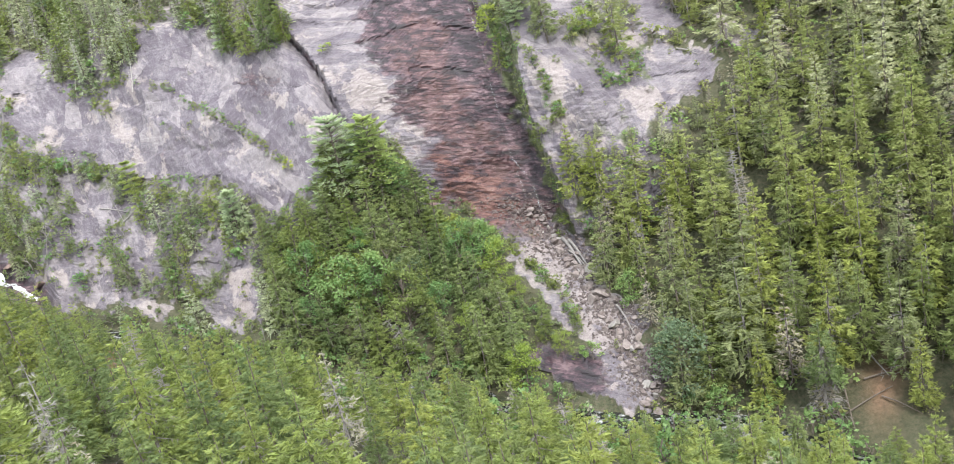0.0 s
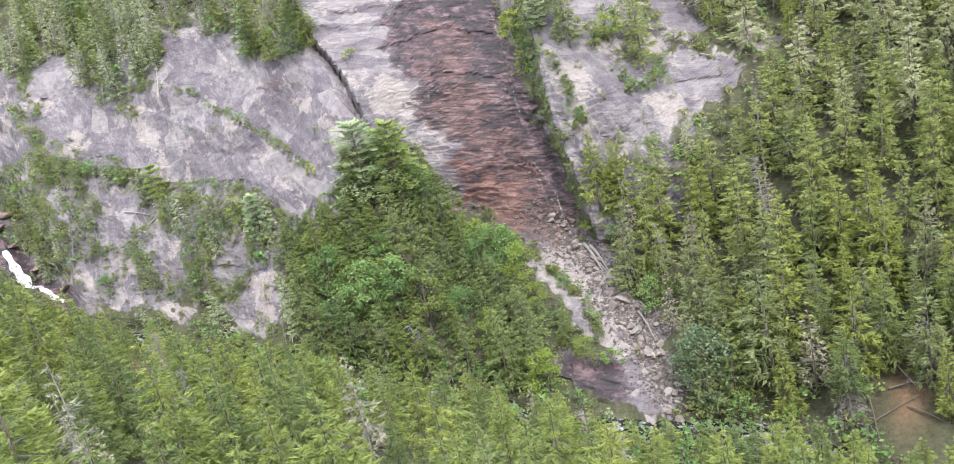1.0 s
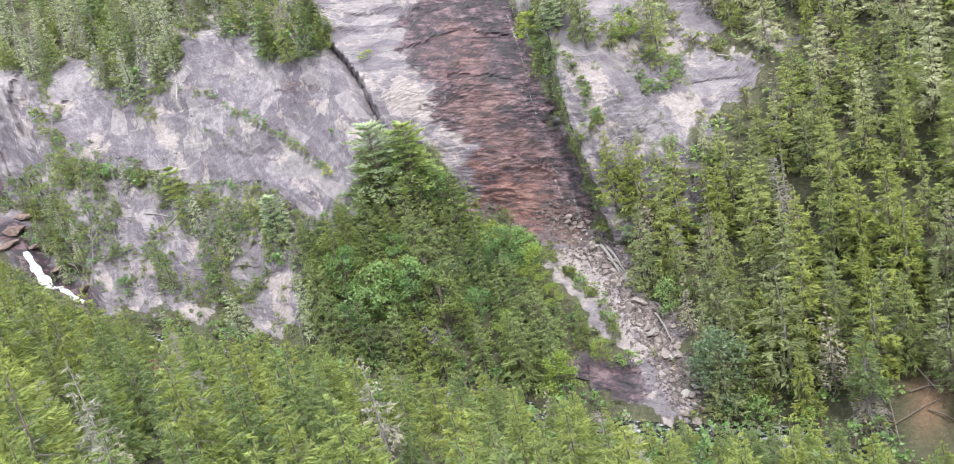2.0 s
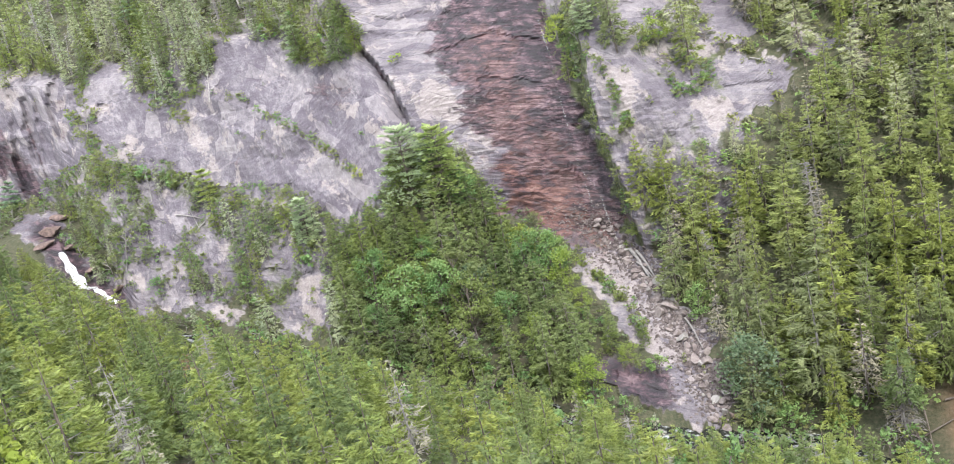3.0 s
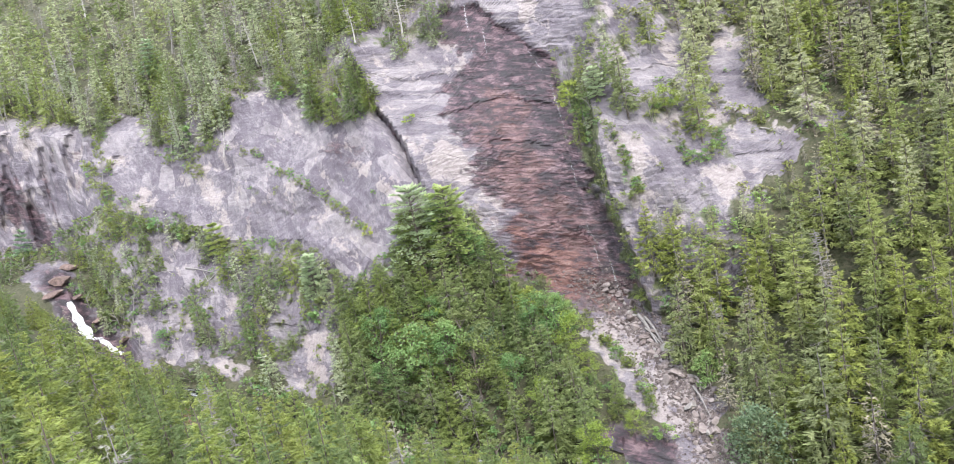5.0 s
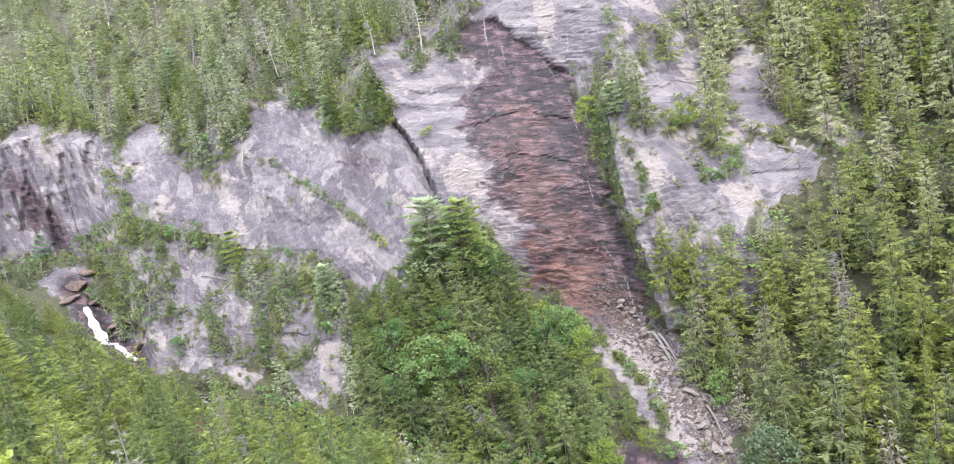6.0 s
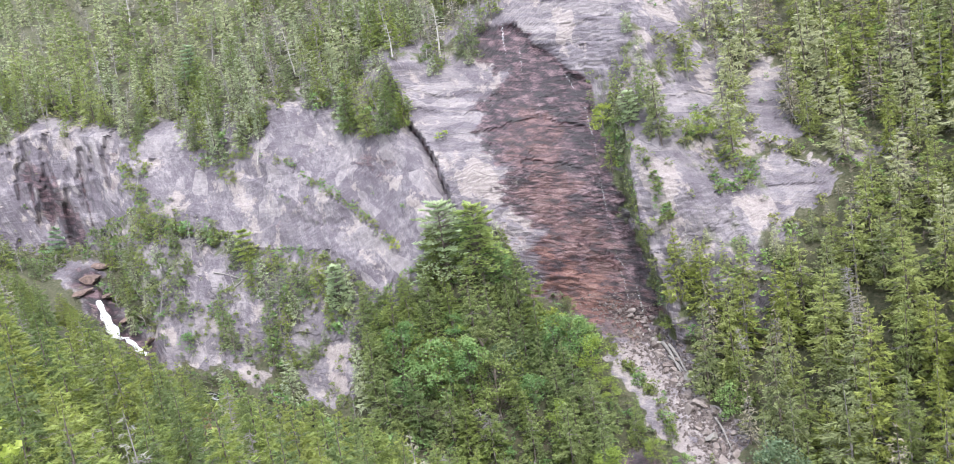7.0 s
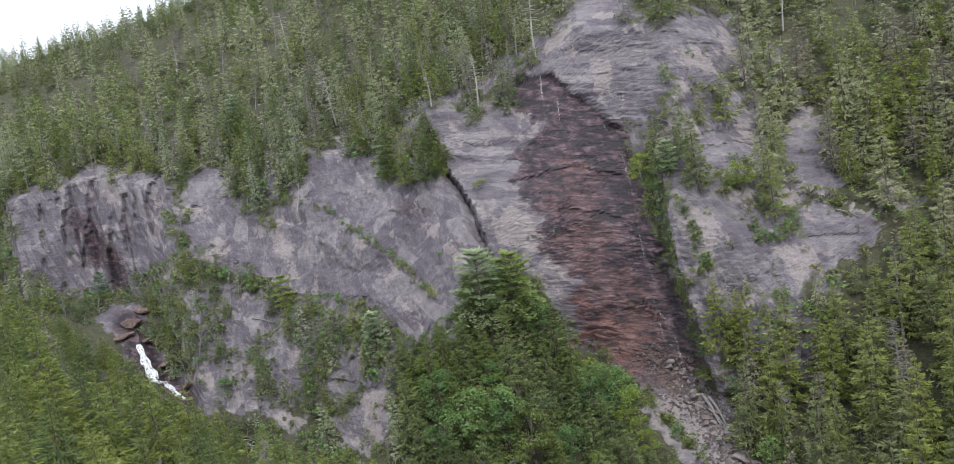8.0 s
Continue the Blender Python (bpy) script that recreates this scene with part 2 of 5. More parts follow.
def froth_material():
    """Falling white water: strands of foam with gaps."""
    m = Nodes("foaming_white_water")
    n = m.noise(m.grain(m.where(), (2.6, 2.6, 0.35), (0, 28, 0)), 1.5, 6.0, 0.7)
    foam = m.node("ShaderNodeBsdfPrincipled", Base_Color=m.ramp(n, (0.4, (0.45, 0.48, 0.5)), (0.6, (0.88, 0.9, 0.91))), Roughness=0.4)
    both = m.node("ShaderNodeMixShader", Fac=m.ramp(n, (0.36, 0.0), (0.46, 0.92)))
    m.tree.links.new(m.node("ShaderNodeBsdfTransparent").outputs["BSDF"], both.inputs[1])
    m.tree.links.new(foam.outputs["BSDF"], both.inputs[2])
    return m.done(both.outputs["Shader"])


def pool_material():
    m = Nodes("dark_stream_water")
    n = m.noise(m.where(), 0.9, 5.0, 0.7)
    return m.plain(Base_Color=m.ramp(n, (0.5, (0.02, 0.022, 0.018)), (0.72, (0.5, 0.52, 0.52))), Roughness=0.12, Normal=m.bump(n, 0.6, 0.2))


SPRUCE = foliage("spruce_needles", (0.094, 0.133, 0.050), (0.132, 0.186, 0.069), (0.191, 0.269, 0.100), 0.34, 6.0, 0.38)
SPRUCE_DULL = foliage("shaded_spruce_needles", (0.093, 0.123, 0.064), (0.150, 0.198, 0.104), (0.217, 0.287, 0.151), 0.34, 5.5, 0.38)
FRESH = foliage("fresh_yellow_green_needles", (0.104, 0.138, 0.038), (0.168, 0.222, 0.062), (0.244, 0.322, 0.090), 0.34, 6.0, 0.38)
# distance haze put into this pale tone, along with the grey of lichen
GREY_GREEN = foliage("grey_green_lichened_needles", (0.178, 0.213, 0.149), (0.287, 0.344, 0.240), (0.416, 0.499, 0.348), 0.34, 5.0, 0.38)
SPRUCE_LIGHT = foliage("light_spruce_needles", (0.112, 0.146, 0.056), (0.180, 0.235, 0.090), (0.261, 0.341, 0.131), 0.34, 5.5, 0.38)
PINE = foliage("blue_green_pine_needles", (0.206, 0.328, 0.232), (0.325, 0.448, 0.319), (0.459, 0.571, 0.414), 0.45)
PINE_LIGHT = foliage("yellow_green_pine_needles", (0.213, 0.316, 0.109), (0.325, 0.431, 0.157), (0.459, 0.549, 0.224), 0.45)
LEAF = foliage("broad_green_leaves", (0.068, 0.161, 0.054), (0.138, 0.252, 0.086), (0.263, 0.397, 0.149), 0.3, 9.0, 0.36)
LIME = foliage("lime_green_leaves", (0.14, 0.22, 0.035), (0.26, 0.36, 0.06), (0.38, 0.46, 0.12), 0.4, 9.0, 0.36)
BIRCH = foliage("blue_grey_leaves", (0.06, 0.105, 0.062), (0.12, 0.19, 0.11), (0.20, 0.28, 0.165), 0.35, 9.0, 0.36)
SHRUB = foliage("olive_shrub_leaves", (0.086, 0.122, 0.043), (0.169, 0.215, 0.080), (0.300, 0.350, 0.156), 0.35, 9.0, 0.36)
RUSTY = foliage("rust_brown_dead_needles", (0.08, 0.05, 0.04), (0.19, 0.115, 0.09), (0.29, 0.19, 0.14), 0.1)
LICHEN = foliage("grey_lichen_twigs", (0.133, 0.140, 0.115), (0.215, 0.225, 0.185), (0.312, 0.326, 0.268), 0.08, 5.0, 0.38)
# young shoots, and the light on the upper bough tips, painted as paler needles
TIPS = {m.name: foliage(m.name.replace("needles", "lit_young_shoots").replace("twigs", "twig_ends"), *tones, 0.36, 6.0, 0.38)
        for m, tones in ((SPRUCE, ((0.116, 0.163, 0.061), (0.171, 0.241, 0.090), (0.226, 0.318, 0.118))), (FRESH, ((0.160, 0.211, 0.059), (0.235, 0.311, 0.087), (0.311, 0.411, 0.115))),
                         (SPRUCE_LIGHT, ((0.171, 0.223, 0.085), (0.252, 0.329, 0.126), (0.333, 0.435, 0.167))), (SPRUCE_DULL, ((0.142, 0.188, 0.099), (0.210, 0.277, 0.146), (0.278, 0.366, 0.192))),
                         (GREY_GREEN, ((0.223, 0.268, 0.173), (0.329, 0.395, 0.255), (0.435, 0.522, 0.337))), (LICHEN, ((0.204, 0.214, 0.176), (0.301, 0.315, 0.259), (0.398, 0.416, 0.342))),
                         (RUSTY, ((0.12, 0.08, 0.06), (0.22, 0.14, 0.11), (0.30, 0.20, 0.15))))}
BARK = bark("grey_brown_bark", (0.07, 0.055, 0.045), (0.20, 0.17, 0.145))
SILVER = bark("weathered_grey_deadwood", (0.14, 0.132, 0.128), (0.31, 0.292, 0.278))
PALE_WOOD = bark("bleached_deadwood", (0.24, 0.228, 0.21), (0.46, 0.44, 0.41))
GROUND = ground_material()
STONE = stone_material("pink_grey_stone", (0.062, 0.050, 0.049), (0.150, 0.123, 0.116), (0.27, 0.235, 0.22))
PALE_STONE = stone_material("pale_grey_stone", (0.12, 0.112, 0.105), (0.235, 0.222, 0.207), (0.36, 0.342, 0.32))
WET_STONE = stone_material("wet_dark_stone", (0.028, 0.021, 0.020), (0.092, 0.064, 0.056), (0.21, 0.150, 0.130))
FROTH, THIN, POOL = froth_material(), thin_water_material(), pool_material()

# ---------------------------------------------------------------- the lie of the land
# Breaklines, each as (bearing, distance, height) from the lookout: bearing in degrees to the right of ahead, metres, metres against the eye.
SLOPE_TOP = [(-60, 32, -24), (-36, 32, -27), (-16, 32, -35), (30, 32, -37), (60, 30, -36)]
NEAR_SLOPE = [(-60, 100, -20), (-36, 90, -31), (-30, 82, -35), (-22, 68, -38), (-14, 62, -42), (-6, 60, -45.5), (4, 60, -48), (14, 62, -51), (24, 62, -53), (34, 60, -54), (60, 55, -54)]
NEAR_BANK = [(-60, 250, -18), (-40, 215, -22), (-34.5, 196, -26), (-31, 182, -33.5), (-28.5, 170, -40.5), (-26, 152, -45), (-16.5, 122, -51), (-8, 111, -56), (0, 104, -59), (6, 98, -61), (10.5, 97, -62), (16, 97, -63.5), (24, 94, -65), (34, 88, -67), (60, 76, -70)]
FAR_BANK = [(-60, 262, -17), (-40, 225, -19), (-34.5, 205, -23), (-31, 190, -28), (-29.4, 181, -31), (-28.4, 175, -37), (-27.4, 169, -40.5), (-26, 160, -43.5), (-16.5, 130, -50), (-8, 119, -55), (0, 111, -58.5), (6, 105, -60.5), (10.5, 104, -61.3), (16, 104, -62.5), (24, 100, -63.5), (34, 95, -66), (60, 80, -69)]
CLIFF_FOOT = [(-60, 270, -10), (-36.2, 246, -18), (-35, 214, -20), (-30.5, 206, -21), (-28, 196, -24), (-26.5, 166, -39), (-22, 154, -42), (-17, 139, -46), (-12, 142, -35), (-9, 139, -31.5), (-6, 139, -30.5), (-2.5, 142, -36.5), (1.5, 140, -40.5), (4.6, 139, -43), (7, 134, -45), (10, 130, -46), (14, 129, -43), (24, 126, -43), (34, 120, -45), (60, 105, -46)]
LEDGE = [(-60, 285, 4), (-36.2, 262, -8), (-34.9, 216, -9), (-30.5, 209, -9), (-28, 201, -11), (-26, 182, -20), (-22, 170, -23), (-17, 158, -24.5), (-12, 152, -21), (-8.5, 151, -15), (-5, 150, -13), (-1, 152, -13.5), (3, 152, -16), (7, 143, -20), (10, 144, -22), (14, 147, -23), (18, 152, -21), (24, 158, -17), (34, 152, -18), (60, 140, -18)]
CLIFF_TOP = [(-60, 305, 18), (-36.2, 278, 5), (-34.9, 220, 1.0), (-30.5, 214, 3.5), (-26, 198, -0.5), (-22, 188, -3), (-17.5, 177, 0.3), (-13, 170, -1.5), (-9.4, 163, 5), (-5.5, 164, 3.5), (-2, 168, 10.5), (1, 167, 15), (6.3, 164, 14), (9, 166, 10), (12, 170, 0), (18, 178, 0), (24, 190, 8), (34, 186, 9), (60, 175, 10)]
UPPER = [(-60, 320, 20), (-36.2, 298, 17), (-34, 268, 20), (-26, 245, 20), (-17, 232, 27), (-9, 222, 36), (0, 222, 46), (8, 226, 48), (18, 236, 42), (30, 236, 46), (60, 225, 50)]
RIDGE = [(-60, 345, 18), (-38, 330, 36), (-33.6, 322, 45), (-23.8, 312, 57), (-15, 305, 68), (-5, 300, 88), (10, 300, 96), (30, 300, 100), (60, 290, 100)]

# Bare rock, each as a ring of (bearing, height angle) from the lookout, degrees.
BARE = {
    "buttress": [(-34.6, 0.2), (-33.2, 0.8), (-29.7, 1.0), (-25.4, 0.0), (-25.8, -3.9), (-27.1, -4.6), (-29.0, -4.7), (-29.6, -5.9), (-31.8, -5.7), (-33.3, -4.9), (-34.5, -3.6), (-34.6, -1.4)],
    "left_face": [(-25.1, -0.2), (-22.6, -0.1), (-22.1, -2.4), (-18.4, -2.5), (-17.6, 0.0), (-13.3, -0.3), (-13.1, -2.2), (-8.3, -2.6), (-6.8, -7.2), (-9.0, -9.5), (-9.8, -10.8), (-12.3, -12.7), (-15.3, -9.5), (-19.9, -8.3), (-21.4, -6.3), (-23.6, -5.5), (-24.0, -3.6), (-25.9, -4.4)],
    "slab": [(-9.2, 1.9), (-6.8, 0.9), (-3.3, 0.1), (-3.5, 3.0), (-1.0, 3.5), (-0.8, 5.1), (6.1, 4.9), (5.9, 1.4), (4.5, -0.4), (2.2, -1.1), (2.9, -3.2), (3.2, -5.2), (4.2, -10.4), (5.7, -16.7), (4.8, -17.2), (1.4, -16.3), (0.0, -15.0), (-2.4, -14.9), (-2.6, -11.9), (-4.0, -9.3), (-6.9, -7.2), (-8.4, -2.4)],
    "gully": [(0.6, -15.3), (5.2, -17.1), (6.6, -18.2), (7.5, -21.1), (9.6, -24.3), (10.8, -28.4), (10.8, -30.4), (8.6, -30.0), (6.4, -26.9), (5.0, -24.2), (3.6, -22.6), (2.6, -21.2), (2.2, -19.4), (1.2, -17.2)],
    "shelf": [(1.7, -24.9), (6.3, -26.6), (8.8, -28.5), (10.0, -30.3), (6.5, -29.8), (2.7, -27.2)],
    "right_face": [(5.1, -4.7), (7.2, -5.4), (9.9, -7.5), (11.9, -9.0), (12.4, -11.9), (8.1, -11.7), (6.3, -9.5), (6.0, -14.5), (6.6, -16.8), (5.7, -16.9), (4.9, -9.7)],
    "right_end": [(12.8, -8.1), (15.7, -7.8), (18.1, -9.0), (17.0, -10.1), (15.1, -10.8), (13.8, -12.2), (13.0, -9.9)],
    "right_up": [(6.9, -2.0), (11.2, -2.4), (11.5, -4.1), (7.3, -4.3)],
    "right_mid": [(12.7, -2.0), (14.4, -2.2), (15.1, -6.4), (12.9, -7.1), (12.8, -4.6)],
    "top_block": [(6.9, 5.0), (10.7, 3.7), (10.7, 1.5), (8.6, 1.1), (6.6, 2.0)],
    "far_right": [(17.1, -6.4), (20.2, -7.8), (19.8, -8.4), (17.2, -8.0)],
    "knob": [(0.8, 7.4), (3.9, 6.9), (3.5, 5.4), (0.8, 5.5)],
    "low_face": [(-23.7, -8.0), (-22.6, -7.9), (-22.1, -9.6), (-22.9, -11.6), (-23.9, -11.6), (-24.2, -9.8)],
    "low_step": [(-19.2, -13.1), (-17.6, -13.2), (-15.9, -13.6), (-15.9, -14.5), (-17.9, -14.5), (-19.2, -14.0)],
    "stream_rock": [(-28.5, -12.0), (-27.1, -12.2), (-26.2, -14.5), (-27.2, -14.6), (-28.0, -13.3)],
    "low_corner": [(-16.4, -15.3), (-14.6, -15.5), (-14.7, -17.4), (-16.1, -18.9), (-18.6, -18.1), (-19.3, -16.8), (-16.8, -17.0)],
    "low_shelf": [(-26.7, -11.9), (-25.1, -11.7), (-23.8, -13.2), (-22.2, -15.4), (-20.6, -16.2), (-21.4, -16.6), (-24.3, -15.3), (-26.1, -13.9)],
    "low_nose": [(-22.4, -11.3), (-20.8, -11.1), (-19.9, -12.5), (-20.5, -13.7), (-22.0, -13.2)],
    "cascade": [(-31.3, -8.1), (-30.4, -6.7), (-28.9, -7.0), (-29.3, -9.1), (-27.6, -13.0), (-28.8, -12.4), (-29.9, -9.9), (-31.2, -8.7)],
}
WET = [(-3.5, 3.0), (-1.4, 2.6), (0.7, 0.3), (2.1, -1.2), (3.0, -5.1), (4.6, -10.8), (5.7, -16.9), (3.4, -15.3), (1.6, -13.1), (-1.2, -11.2), (-3.1, -8.6), (-3.4, -5.4), (-4.3, -3.6), (-4.8, -2.0), (-2.7, -1.1), (-2.2, -0.2), (-3.6, 1.0)]
IRON = [(-2.8, -2.6), (0.6, -2.4), (1.2, -5.5), (1.6, -8.0), (3.0, -11.0), (4.6, -13.5), (6.0, -17.5), (2.3, -17.2), (-2.3, -14.6), (-1.8, -11.0), (-2.6, -7.0)]
# Where the crowns of the near slope end against the gorge.
CROWN_LINE = [(-60, 3), (-38, -1.6), (-35.9, -3.3), (-34.3, -4.9), (-31.9, -8.0), (-30.1, -10.1), (-28.2, -12.5), (-25.0, -14.7), (-20.2, -17.4), (-15.0, -19.7), (-11.1, -22.1), (-6.3, -23.8), (-1.5, -25.5), (2.5, -27.7), (6.5, -29.7), (9.8, -30.5), (14.0, -30.4), (17.5, -29.6), (20.6, -31.0), (24.0, -32.4), (27.0, -31.2), (60, -30)]


def along(line, bearing):
    """Distance and height (or the one value) of a breakline at the bearings given."""
    a = np.array(line, float)
    return [np.interp(bearing, a[:, 0], a[:, k]) for k in range(1, a.shape[1])]


def inside(ring, b, e):
    """Whether the bearings and height angles lie in the ring."""
    ring = np.array(ring, float)
    hit = np.zeros(np.shape(b), bool)
    for (x0, y0), (x1, y1) in zip(ring, np.roll(ring, -1, 0)):
        cross = (y0 > e) != (y1 > e)
        with np.errstate(divide="ignore", invalid="ignore"):
            hit ^= cross & (b < (x1 - x0) * (e - y0) / (y1 - y0 + 1e-12) + x0)
    return hit


def ragged(b, e):
    """The place with a seeded wobble, so that rings get uneven edges."""
    b, e = np.asarray(b, float), np.asarray(e, float)
    return (b + 0.45 * np.sin(1.9 * e + 0.7 * b) + 0.3 * np.sin(4.7 * e - 2.3 * b + 1.0) + 0.16 * np.sin(11.3 * e + 6.1 * b),
            e + 0.32 * np.sin(1.7 * b + 0.5) + 0.24 * np.sin(4.1 * b + 2.9 * e) + 0.14 * np.sin(10.7 * b - 5.3 * e))


def bare_at(b, e):
    b, e = ragged(b, e)
    hit = np.zeros(np.shape(b), bool)
    for ring in BARE.values():
        hit |= inside(ring, b, e)
    return hit


def soft_inside(ring, b, e, w):
    """The share of nine points round each place, w degrees apart, that lie in the ring."""
    b, e = ragged(b, e)
    return sum(inside(ring, b + i * w, e + j * w).astype(float) for i in (-1, 0, 1) for j in (-1, 0, 1)) / 9


def rough(points, scale, octaves=4, seed=0.0):
    """Fractal noise at an array of places, about -1 to 1."""
    o = Vector((seed * 17.3, seed * 5.1, seed * 9.7))
    return np.array([noise.fractal(Vector(p) * scale + o, 0.9, 2.1, octaves) for p in points.reshape(-1, 3).tolist()]).reshape(points.shape[:-1])


def step(x, a, b):
    t = np.clip((x - a) / (b - a), 0, 1)
    return t * t * (3 - 2 * t)


def build_land():
    """The one sheet of ground: lookout, near slope, stream bed, far wall, wooded slope and ridge, closed round behind."""
    fine = np.arange(-41, 35.01, 0.2)
    bearing = np.concatenate([np.arange(-180, -60, 10), np.arange(-60, -41, 2.0), fine, np.arange(36, 60.1, 3.0), np.arange(65, 180, 10)])
    behind = step(np.abs(bearing), 45, 100)
    clip = np.clip(bearing, -60, 60)

    def line(data, far_d, far_z):
        d, z = along(data, clip)
        return d + (far_d - d) * behind, z + (far_z - z) * behind

    one = np.ones_like(bearing)
    lines = [(0.6 * one, -1.65 * one), (3.0 * one, -1.8 * one),
             (9 * one, -12 * (1 - behind) - 1.5 * behind),
             line(SLOPE_TOP, 32, 1), line(NEAR_SLOPE, 70, 3), line(NEAR_BANK, 110, 5), line(FAR_BANK, 125, 6), line(CLIFF_FOOT, 150, 9),
             line(LEDGE, 175, 12), line(CLIFF_TOP, 200, 15), line(UPPER, 240, 20), line(RIDGE, 300, 25),
             (480 + 0 * one, 30 + 0 * one), (1200 + 0 * one, -20 + 0 * one), (4500 + 0 * one, -60 + 0 * one)]
    counts = [2, 4, 6, 14, 30, 6, 44, 80, 86, 44, 34, 5, 3, 2]
    ds, zs, spans = [], [], []
    for k, n in enumerate(counts):
        for f in np.arange(n) / n:
            ds.append(lines[k][0] * (1 - f) + lines[k + 1][0] * f)
            zs.append(lines[k][1] * (1 - f) + lines[k + 1][1] * f)
            spans.append(k + f)
    ds.append(lines[-1][0]), zs.append(lines[-1][1]), spans.append(len(counts))
    d, z, span = np.array(ds), np.array(zs), np.array(spans)[:, None] * np.ones_like(bearing)
    b = np.broadcast_to(bearing, d.shape)
    # soften the breaks along the profile
    for _ in range(3):
        d[1:-1] = d[1:-1] * 0.6 + (d[:-2] + d[2:]) * 0.2
        z[1:-1] = z[1:-1] * 0.6 + (z[:-2] + z[2:]) * 0.2
    rad = np.radians(b)

    def places():
        return np.stack([np.sin(rad) * d, np.cos(rad) * d, z], -1)

    e = np.degrees(np.arctan2(z, d))
    p = places()
    front = ((np.abs(b + 3) < 42) & (span > 3) & (span < 11.5)).astype(float)
    wall = step(span, 6.0, 6.4) * (1 - step(span, 9.0, 9.4)) * front
    # broad bulges and hollows everywhere
    big, mid = rough(p, 0.045, 3, 1), rough(p, 0.16, 4, 2)
    small = rough(p, 0.55, 4, 3)
    upright = rough(p * (1, 1, 0.25), 0.22, 4, 4)
    # ledges: banding that dips to the right, with sharp undercut edges
    q = z + 0.10 * p[..., 0] + 2.2 * big + 0.35 * mid
    saw = (q / 4.2 + 0.12 * mid) % 1.0
    saw2 = (q / 0.9 + 0.7 * small) % 1.0
    on_slab = soft_inside(BARE["slab"], b, e, 0.5)
    bare = sum(soft_inside(r, b, e, 0.3) for r in BARE.values()).clip(0, 1)
    broken = 1 - 0.45 * on_slab
    ledgy = step(rough(p, 0.06, 2, 6), -0.1, 0.5)
    bedded = sum(soft_inside(BARE[r], b, e, 0.5) for r in ("slab", "top_block", "right_up", "right_mid", "knob", "right_end", "far_right", "low_step", "low_corner", "gully", "shelf")).clip(0, 1)
    bedded = np.maximum(bedded, 0.5 * soft_inside(BARE["right_face"], b, e, 0.5))
    face = 1 - 0.55 * bare
    d = d + wall * (2.2 * big + 0.9 * mid * broken * face + 0.30 * small * face + 0.8 * upright * broken * face - (0.1 + 0.7 * ledgy * face) * (saw - 0.5) - (0.06 + 0.16 * bedded) * (saw2 - 0.5))
    # the slab's left edge stands proud over a dark cleft
    cleft = np.interp(e, [-9.5, -7.2, -4.3, -2.1, 2.0], [-6.6, -6.9, -7.6, -8.7, -9.6]) + 0.12 * mid
    depth = step(e, -10.5, -6.8) * (1 - step(e, -0.5, 2.2)) * wall
    d = d + depth * 5.0 * step(cleft - b, -0.12, 0.25) * np.exp(-np.maximum(cleft - b, 0) / 0.6)
    # the corner right of the fall stands forward of its gully
    corner = np.interp(e, [-19, -17.2, -14.5, -9.7, -4.4, 0], [6.4, 6.2, 5.9, 4.9, 4.7, 4.2]) + 0.15 * mid
    tall = step(e, -20, -17) * (1 - step(e, -4.6, -2)) * wall
    d = d + tall * (step(corner - b, -0.3, 0.4) * 3.0 * np.exp(-np.maximum(corner - b, 0) / 0.9) - step(b - corner, -0.5, 0.3) * 4.8 * np.exp(-np.maximum(b - corner, 0) / 3.0))
    # the roof under the top block, where the water comes over
    roof = np.interp(b, [-4.2, -3.2, -1.2, 0.6, 2.1, 3.2], [2.6, 3.3, 2.7, 0.9, -0.9, -1.6]) + 0.35 * mid
    under = step(roof - e, -0.7, 0.7) * np.exp(-np.maximum(roof - e, 0) / 1.5) * step(b, -4.4, -3.2) * (1 - step(b, 1.6, 3.4)) * wall
    d = d + 1.9 * under
